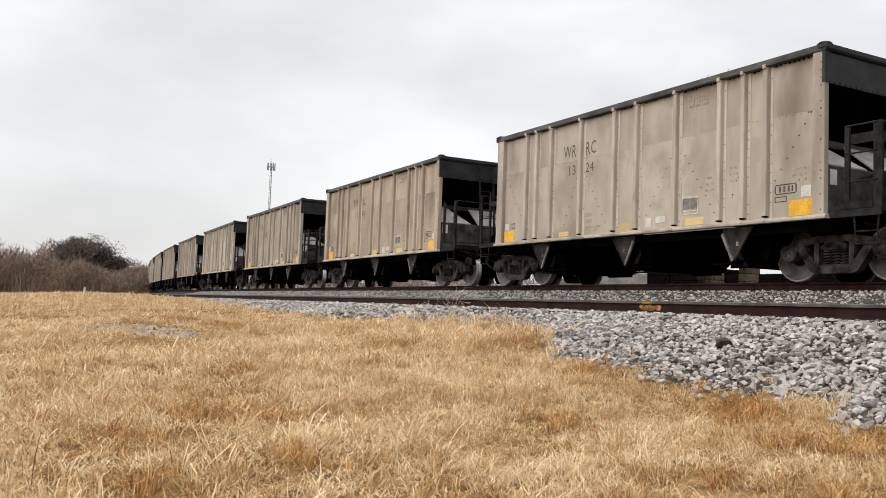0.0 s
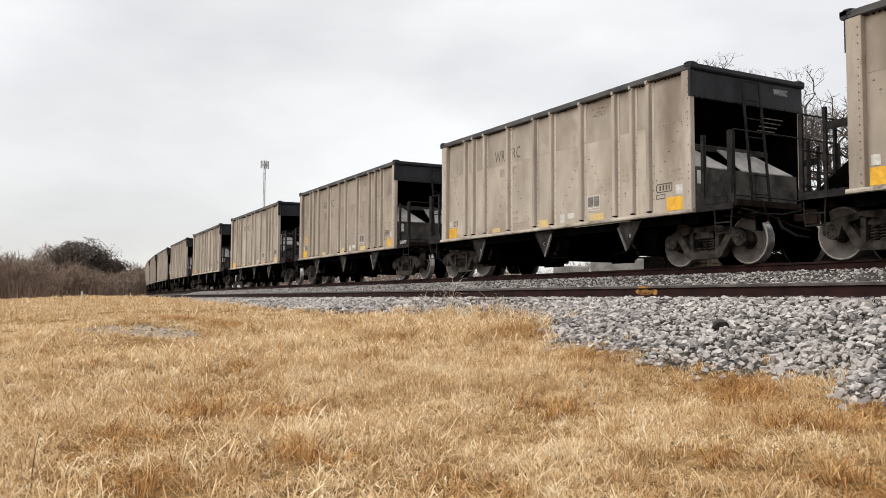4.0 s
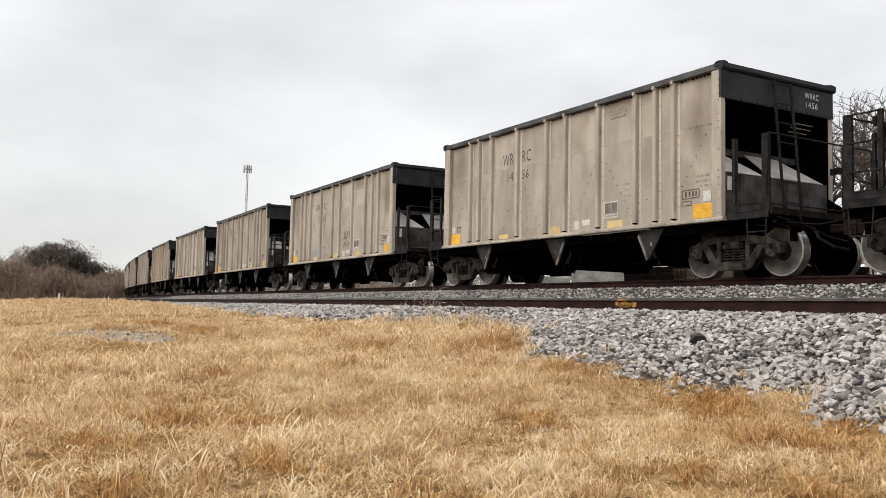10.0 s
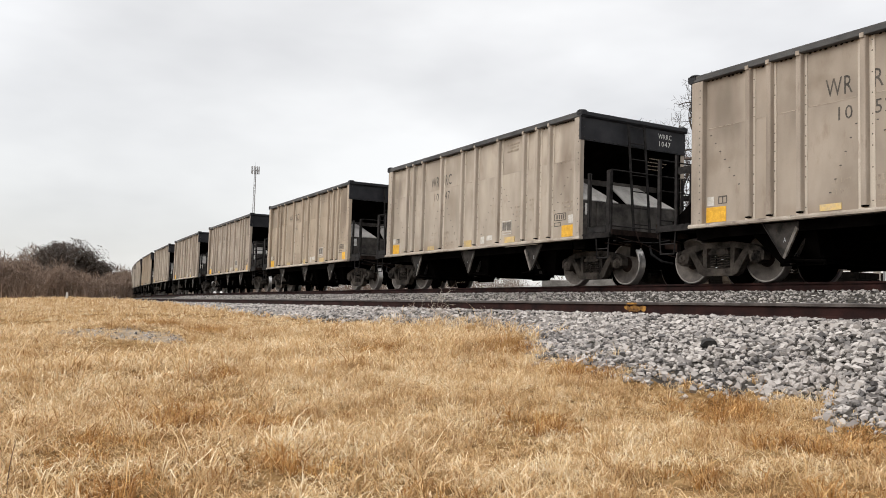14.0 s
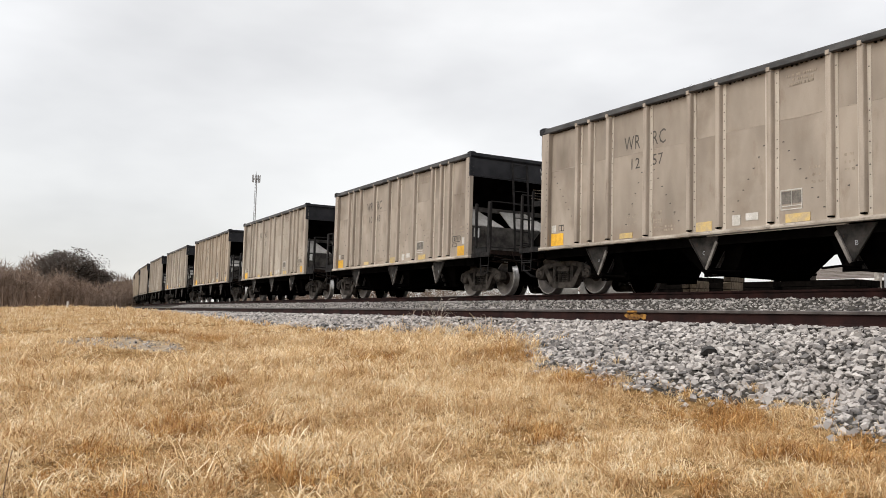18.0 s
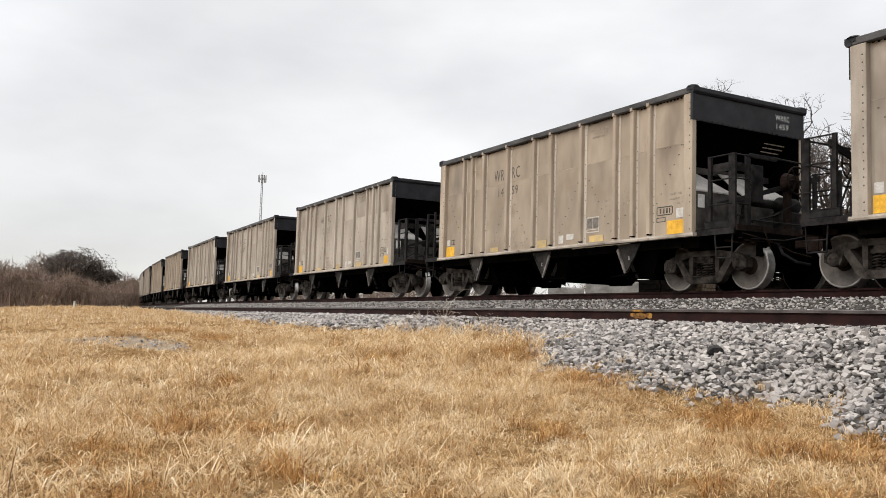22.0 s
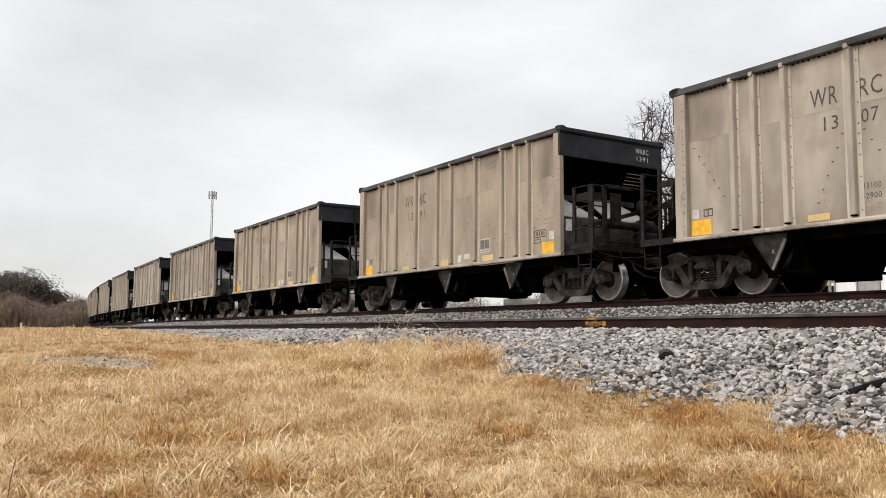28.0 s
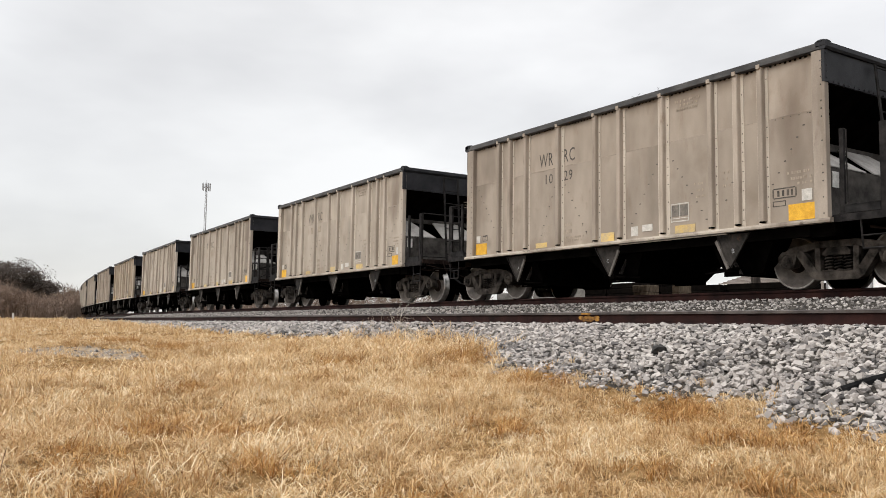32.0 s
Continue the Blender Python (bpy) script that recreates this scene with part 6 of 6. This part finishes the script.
def brake_end(car, turn):
    def put(name, bm, m, label="", smooth=False):
        return part(name, bm, m, car, label, turn.copy(), smooth)

    end_common(car, turn)
    post(put, -1.49, -5.37, 2.49, 0.05, 0.08)
    post(put, -1.49, -5.91, 2.49, 0.05, 0.15)
    post(put, -1.12, -5.93, 2.50, 0.11, 0.05)
    post(put, 0.75, -5.93, 2.30, 0.06, 0.05)
    post(put, 1.49, -5.37, 2.49, 0.05, 0.08)
    post(put, 1.49, -5.91, 2.49, 0.05, 0.15)
    for z in (2.47, 2.02, 1.56):
        for line in ([(-1.52, -5.37, z), (-1.52, -5.91, z)], [(-1.49, -5.96, z), (-1.12, -5.96, z)], [(1.52, -5.37, z), (1.52, -5.91, z)]):
            bm = bmesh.new()
            tube(bm, line, 0.015, 5)
            put("hand_rail", bm, RAILING)
    for line in ([(-1.12, -5.97, 2.50), (-0.4, -5.97, 2.50), (1.5, -5.95, 2.46)], [(-1.1, -5.96, 1.28), (1.5, -5.96, 1.28)]):
        bm = bmesh.new()
        tube(bm, line, 0.018, 6)
        put("hand_rail", bm, RAILING)
    bm = bmesh.new()
    box(bm, -1.44, -1.1, -5.90, -5.87, 2.18, 2.34)
    box(bm, -1.47, -1.44, -5.87, -5.40, 2.18, 2.34)
    put("railing_panel", bm, RAILING)
    # hand brake: wheel, housing, chain column and the air reservoir behind it
    bm = bmesh.new()
    ring = [(0.33 + 0.27 * math.cos(a), -5.86, 2.17 + 0.27 * math.sin(a)) for a in [i * math.pi / 12 for i in range(25)]]
    tube(bm, ring, 0.017, 5)
    wheel = put("brake_wheel", bm, BRAKE_RUST, "rusty spoked hand brake wheel")
    bm = bmesh.new()
    tube(bm, [(0.0, 0.02, 0.0), (0.27, 0.0, 0.0)], 0.014, 4)
    spoke = part("spoke", bm, BRAKE_RUST, wheel, "", pose(0.33, -5.86, 2.17))
    for i in range(1, 6):
        again(spoke, "spoke", pose(0.33, -5.86, 2.17, 0, i * 60, 0))
    bm = bmesh.new()
    bmesh.ops.create_cone(bm, cap_ends=True, segments=14, radius1=0.20, radius2=0.13, depth=0.2, matrix=Matrix.Translation((0.33, -5.72, 2.15)) @ Matrix.Rotation(radians(90), 4, "X"))
    box(bm, 0.27, 0.39, -5.70, -5.56, 1.12, 2.05, 0.02)
    put("brake_housing", bm, BRAKE_RUST)
    bm = bmesh.new()
    lathe(bm, [(-0.58, 0.0), (-0.58, 0.07), (-0.55, 0.085), (0.50, 0.085), (0.52, 0.15), (0.56, 0.175), (0.98, 0.175), (1.06, 0.12), (1.08, 0.0)], 16, lambda i: 0, (0, -5.26, 1.76))
    put("brake_cylinder", bm, SCUFFED, "dusty grey brake cylinder", True)
    bm = bmesh.new()
    box(bm, -1.10, -0.36, -5.985, -5.935, 2.44, 2.52, 0.006)
    put("top_bar", bm, RAILING)
    bm = bmesh.new()
    box(bm, -0.62, -0.30, -5.60, -5.56, 1.70, 2.42, 0.01)
    put("brake_bracket", bm, RAILING)
    bm = bmesh.new()
    prism(bm, [(-5.30, 1.12), (-5.30, 1.70), (-5.20, 1.70), (-5.05, 1.12)], -0.44, -0.40)
    put("cylinder_bracket", bm, RAILING)
    bm = bmesh.new()
    box(bm, 0.45, 0.95, -5.5, -5.15, 1.13, 1.62, 0.03)
    put("control_valve", bm, RAILING)
    bm = bmesh.new()
    tube(bm, [(-0.7, -5.6, 1.3), (-0.2, -5.75, 1.45), (0.5, -5.7, 1.75), (0.9, -5.6, 1.7)], 0.018, 5)
    tube(bm, [(-1.3, -5.5, 1.25), (-1.0, -5.6, 1.42), (-0.6, -5.6, 1.3)], 0.018, 5)
    tube(bm, [(0.6, -5.7, 1.9), (0.75, -5.8, 1.4), (1.2, -5.8, 1.2)], 0.02, 5)
    put("brake_pipe", bm, RAILING)
    bm = bmesh.new()
    prism(bm, [(-1.45, 1.55), (-1.45, 1.62), (1.40, 2.42), (1.40, 2.30)], -5.56, -5.50, "y")
    put("diagonal_brace", bm, RAILING)


def hopper_car():
    """The car, its length along y and its brake end at -y; rail tops at z = 0."""
    car = new("hopper_car")
    for turn in (Matrix.Identity(4), TURN):
        half_side(car, turn)
    brake_end(car, Matrix.Identity(4))
    ladder_end(car, TURN)
    for y in (-TRUCK_Y, TRUCK_Y):
        truck(car, y)
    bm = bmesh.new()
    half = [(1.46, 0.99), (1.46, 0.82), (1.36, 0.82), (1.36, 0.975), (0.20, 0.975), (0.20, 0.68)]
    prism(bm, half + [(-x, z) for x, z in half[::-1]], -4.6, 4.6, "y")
    part("centre_sill", bm, GRIME_SHADE, car)
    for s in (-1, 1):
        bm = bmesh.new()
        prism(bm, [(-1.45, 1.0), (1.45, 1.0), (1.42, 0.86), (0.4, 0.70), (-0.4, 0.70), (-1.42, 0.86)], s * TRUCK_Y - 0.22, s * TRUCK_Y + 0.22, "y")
        part("body_bolster", bm, GRIME_SHADE, car)
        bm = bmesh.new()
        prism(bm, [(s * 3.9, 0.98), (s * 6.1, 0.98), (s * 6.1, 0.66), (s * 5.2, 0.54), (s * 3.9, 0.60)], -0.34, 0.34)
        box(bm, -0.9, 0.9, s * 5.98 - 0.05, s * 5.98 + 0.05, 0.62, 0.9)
        part("draft_sill", bm, GRIME_SHADE, car)
    # The chutes' black holds the shade under the car as well as grime.
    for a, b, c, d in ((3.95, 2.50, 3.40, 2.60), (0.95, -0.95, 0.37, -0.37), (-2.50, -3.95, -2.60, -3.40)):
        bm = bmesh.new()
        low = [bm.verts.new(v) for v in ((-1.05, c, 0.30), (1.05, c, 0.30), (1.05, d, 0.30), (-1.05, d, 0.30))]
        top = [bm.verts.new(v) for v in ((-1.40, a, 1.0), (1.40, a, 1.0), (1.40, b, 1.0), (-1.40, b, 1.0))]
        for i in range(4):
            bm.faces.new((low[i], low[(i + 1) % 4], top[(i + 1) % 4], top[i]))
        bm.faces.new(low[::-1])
        part("hopper_chute", bm, GRIME_SHADE, car, "black discharge hopper")
        bm = bmesh.new()
        for x in (-1.0, 1.0):
            box(bm, x - 0.03, x + 0.03, d - 0.04, c + 0.05, 0.27, 0.36)
        tube(bm, [(-1.15, d - 0.08, 0.40), (1.15, d - 0.08, 0.40)], 0.03, 6)
        part("discharge_gate", bm, GRIME_SHADE, car)
    for x in (-0.62, 0.62):
        bm = bmesh.new()
        tube(bm, [(x, -2.4, 0.78), (x, -3.4, 0.74)], 0.10, 10)
        part("brake_cylinder", bm, GRIME_SHADE, car)
    # inside of the open top: a dark cross brace and floor slopes
    bm = bmesh.new()
    for y in (-1.6, 1.46):
        box(bm, -1.5, 1.5, y - 0.05, y + 0.05, 3.55, 3.72)
    part("cross_brace", bm, CHARCOAL, car)
    tagged(car, "weathered tan steel open-top hopper car with charcoal rims, rolling on rails", "hopper car", "hopper cars of the passing train")
    return car


# Road numbers that can be read, and cars whose ladder end leads.
NUMBERS = {0: "1324", 1: "1344", 2: "1218", 4: "1300", 5: "1396", 6: "1196", 7: "1456", 8: "1210", 9: "1052", 10: "1047", 11: "1246", 12: "1257", 13: "1048", 14: "1335", 15: "1459", 16: "1227",
           17: "1487", 18: "1307", 19: "1391", 20: "1033", 21: "1029"}
LADDER_FIRST = {1, 3, 4, 6, 7, 8, 10, 11, 13, 14, 20, 21, 22, 24, 27, 28, 30}


def letter_part(car, text, width, height, material, at, label=""):
    me = lettering(text, width, height)
    if not me.materials:
        me.materials.append(material)
    ob = new("lettering", me)
    ob.parent, ob.matrix_basis = car, at
    if label:
        ob["label"] = label


WEIGHTS = {"1033": ("232900", "53100"), "1307": ("233100", "52900")}


def mark_car(car, number, flip):
    """Owner's initials and road number on the near side, split by the broad rib, and on the leading end."""
    for turn in (TURN if flip else Matrix.Identity(4),):
        letter_part(car, "WR", 0.48, 0.30, BLACK_MARK, turn @ on_side(2.20, 2.965, -1.512), "worn black stencilled initials")
        letter_part(car, "RC", 0.37, 0.30, BLACK_MARK, turn @ on_side(1.36, 2.965, -1.512))
        letter_part(car, "LD LMT", 0.35, 0.085, FAINT_MARK, turn @ on_side(2.09, 1.53, -1.518), "faded stencilled load limit")
        letter_part(car, "LT WT", 0.29, 0.085, FAINT_MARK, turn @ on_side(2.08, 1.365, -1.518), "faded stencilled light weight")
        letter_part(car, "WRRC", 0.42, 0.12, WHITE_MARK, turn @ on_end(0.73, 3.58), "white stencilled initials")
        if number in WEIGHTS:
            letter_part(car, WEIGHTS[number][0], 0.36, 0.095, BLACK_MARK, turn @ on_side(1.43, 1.515, -1.518), "black stencilled weights")
            letter_part(car, WEIGHTS[number][1], 0.31, 0.095, BLACK_MARK, turn @ on_side(1.38, 1.36, -1.518))
        else:
            bm = bmesh.new()
            for y, z, n in ((1.43, 1.515, 6), (1.38, 1.36, 5)):
                for i in range(n):
                    box(bm, -1.5175, -1.513, y - 0.062 * i - 0.04, y - 0.062 * i, z, z + 0.085)
            part("weight_stencil", bm, FAINT_MARK, car, "faded stencilled weights", turn.copy())["kind"] = "stuff"
        if number:
            a, b = number[:2], number[2:]
            wa = 0.25 - (0.08 if a == "11" else 0)
            letter_part(car, a, wa, 0.225, BLACK_MARK, turn @ on_side(1.72 + wa, 2.55, -1.518))
            letter_part(car, b, 0.28, 0.225, BLACK_MARK, turn @ on_side(1.34, 2.55, -1.518))
            letter_part(car, number, 0.36, 0.12, WHITE_MARK, turn @ on_end(0.76, 3.40))
        else:
            bm = bmesh.new()
            for y0, y1 in ((1.96, 1.72), (1.34, 1.06)):
                box(bm, -1.518, -1.5155, y1, y0, 2.56, 2.77)
            part("number_bar", bm, FAINT_MARK, car, "", turn.copy())
        bm = bmesh.new()
        rnd = random.Random(3)
        for i, z in enumerate((3.12, 3.05, 2.98, 2.91)):
            x = 0.62 + 0.03 * i
            while x < 1.2:
                w = rnd.uniform(0.03, 0.08)
                box(bm, x, x + w, -4.876 + (3.27 - z) * 1.03 - 0.118, -4.868 + (3.27 - z) * 1.03 - 0.118, z - 0.018, z + 0.018)
                x += w + 0.02
        part("end_stencil", bm, FAINT_MARK, car, "", turn.copy())["kind"] = "stuff"


# ---- the train: built once, copied along the line ----
cars = []
first = hopper_car()
for k in range(-2, 32):
    flip = k in LADDER_FIRST
    car = first if k == -2 else copy_thing(first, Matrix.Identity(4))
    cars.append((k, flip, car))
# what is stuck or stencilled on the side that faces away is left off
TRIM = {"reflector", "sticker", "stencil_frame", "panel_fill", "stencil_marks", "data_stencil", "bolts", "weld_bead", "weld_seam", "hanger_letter"}
for k, flip, car in cars:
    for ob in list(car.children):
        m = ob.matrix_basis
        turned = (m[0][0] if abs(m[0][0]) > 0.5 else -m[0][2]) < 0
        kind = ob.name.split(".")[0]
        if turned != flip and kind in TRIM and not (kind == "sticker" and ob.data.materials[0] == WHITE_MARK):
            bpy.data.objects.remove(ob)
        elif turned != flip and kind == "hopper_hanger":
            for piece in [c for c in ob.children if not c.name.startswith("strut")]:
                bpy.data.objects.remove(piece)
# some cars have kept a warmer paint, some are dirtier
for k, flip, car in cars:
    paints = WARM_PAINT if k in (1, 11, 15, 19, 20, 25) else DIRTY_PAINT if k in (2, 4, 9, 12, 13, 21, 26) else None
    for ob in car.children if paints else ():
        for slot in ob.material_slots:
            old = slot.material
            if old in (PAINT, PAINT_RIB):
                slot.link = "OBJECT"
                slot.material = paints[0] if old == PAINT else paints[1]
for k, flip, car in cars:
    mark_car(car, NUMBERS.get(k, ""), flip)


def ribbon(bm, line, wide, x):
    """A flat paint stroke on a car's side, through points (y, z)."""
    pts = [Vector((0, a, b)) for a, b in line]
    sides = []
    for i, p in enumerate(pts):
        d = (pts[min(i + 1, len(pts) - 1)] - pts[max(i - 1, 0)]).normalized()
        n = Vector((0, -d.z, d.y)) * wide / 2
        sides.append((bm.verts.new((x, *(p + n)[1:])), bm.verts.new((x, *(p - n)[1:]))))
    for (a, b), (c, d) in zip(sides, sides[1:]):
        bm.faces.new((a, b, d, c))


def scrawl(car, turn, y0, y1, z0, z1, strokes, wide, material, seed, label, x=-1.5165):
    """Spray-painted loops that spell nothing."""
    r = random.Random(seed)
    bm = bmesh.new()
    for i in range(strokes):
        y = y0 + (y1 - y0) * (i + 0.5) / strokes
        w, h, p = abs(y1 - y0) / strokes * 0.75, (z1 - z0) / 2, r.uniform(0, 6)
        line = [(y + w * math.cos(p + a * r.uniform(0.95, 1.05)), (z0 + z1) / 2 + h * math.sin(p * 0.5 + a * r.choice((1, 1, 1.5)))) for a in [j * 0.45 for j in range(11)]]
        ribbon(bm, line, wide, x)
    tagged(part("graffiti", bm, material, car, label, turn.copy()), kind="stuff")


facing = {k: (TURN if flip else Matrix.Identity(4)) for k, flip, car in cars}
by_k = {k: car for k, flip, car in cars}
scrawl(by_k[8], facing[8], -0.68, -1.42, 1.72, 2.02, 6, 0.022, BLACK_MARK, 4, "black spray-painted scrawl")
scrawl(by_k[8], facing[8], -0.78, -1.38, 1.46, 1.66, 6, 0.02, BLACK_MARK, 5, "black spray-painted scrawl")
scrawl(by_k[8], facing[8], 2.45, 1.85, 1.24, 1.54, 4, 0.028, FADED_BLUE, 6, "blue spray-painted scrawl")
scrawl(by_k[6], facing[6], 0.10, -0.30, 1.34, 1.78, 4, 0.02, BLACK_MARK, 7, "black spray-painted scrawl")
scrawl(by_k[4], facing[4], -5.32, -5.78, 1.13, 1.24, 6, 0.014, WHITE_MARK, 8, "white spray-painted scrawl on the kick plate", -1.5275)
bm = bmesh.new()
rb = random.Random(9)
for i in range(5):
    x = -0.35 + i * 0.19
    line = [Vector((x + 0.09 * math.cos(a * 1.1 + i), -5.036, 3.57 + 0.12 * math.sin(a + i * 2))) for a in [j * 0.5 for j in range(9)]]
    tube(bm, line, 0.016, 4)
tagged(part("graffiti", bm, BLUE_MARK, by_k[18], "blue spray-painted scrawl on the end panel", facing[18].copy()), kind="stuff")
bm = bmesh.new()
for i in range(110):
    y, z, w = rb.gauss(4.33, 0.15), rb.gauss(1.84, 0.15), rb.uniform(0.015, 0.06)
    ribbon(bm, [(y - w, z), (y, z + rb.uniform(-0.02, 0.03)), (y + w, z + rb.uniform(-0.03, 0.03))], rb.uniform(0.02, 0.06), -1.5165)
tagged(part("paint_spatter", bm, YELLOW_PALE, by_k[4], "yellow paint blotches", facing[4].copy()), kind="stuff")
for k, flip, car in cars:
    lead = "its ladder end leading" if flip else "its hand brake end leading"
    extra = {8: "graffiti and ", 6: "a scrawl and ", 18: "graffiti and ", 4: "yellow blotches and "}.get(k, "")
    car["label"] = "weathered tan hopper car with " + extra + lead


def motions():
    times = [float(t) for t in range(33)]
    for k, flip, car in cars:
        walk(car, [(t, car_pose(k, t) @ (TURN if flip else Matrix.Identity(4))) for t in times])
        wheels = [w for tr in car.children if tr.name.startswith("truck") for w in tr.children if w.name.startswith("wheelset")]
        # the wheels turn while the car rolls past; far off the turning cannot be told
        near = [i for i in range(481) if -9 < train_s(i / 15) + k * CAR_PITCH - 5 < 60]
        if not near:
            continue
        steps = sorted({0, *near, 480})
        for w in wheels:
            home = w.matrix_basis.copy()
            rows = []
            for i in steps:
                j = min(max(i, near[0]), near[-1])
                turned = (train_s(0) - train_s(j / 15)) / 0.457 * (-1 if flip else 1)
                rows.append((i / 15, home @ Matrix.Rotation(turned % (2 * math.pi), 4, "X")))
            walk(w, rows)


motions()
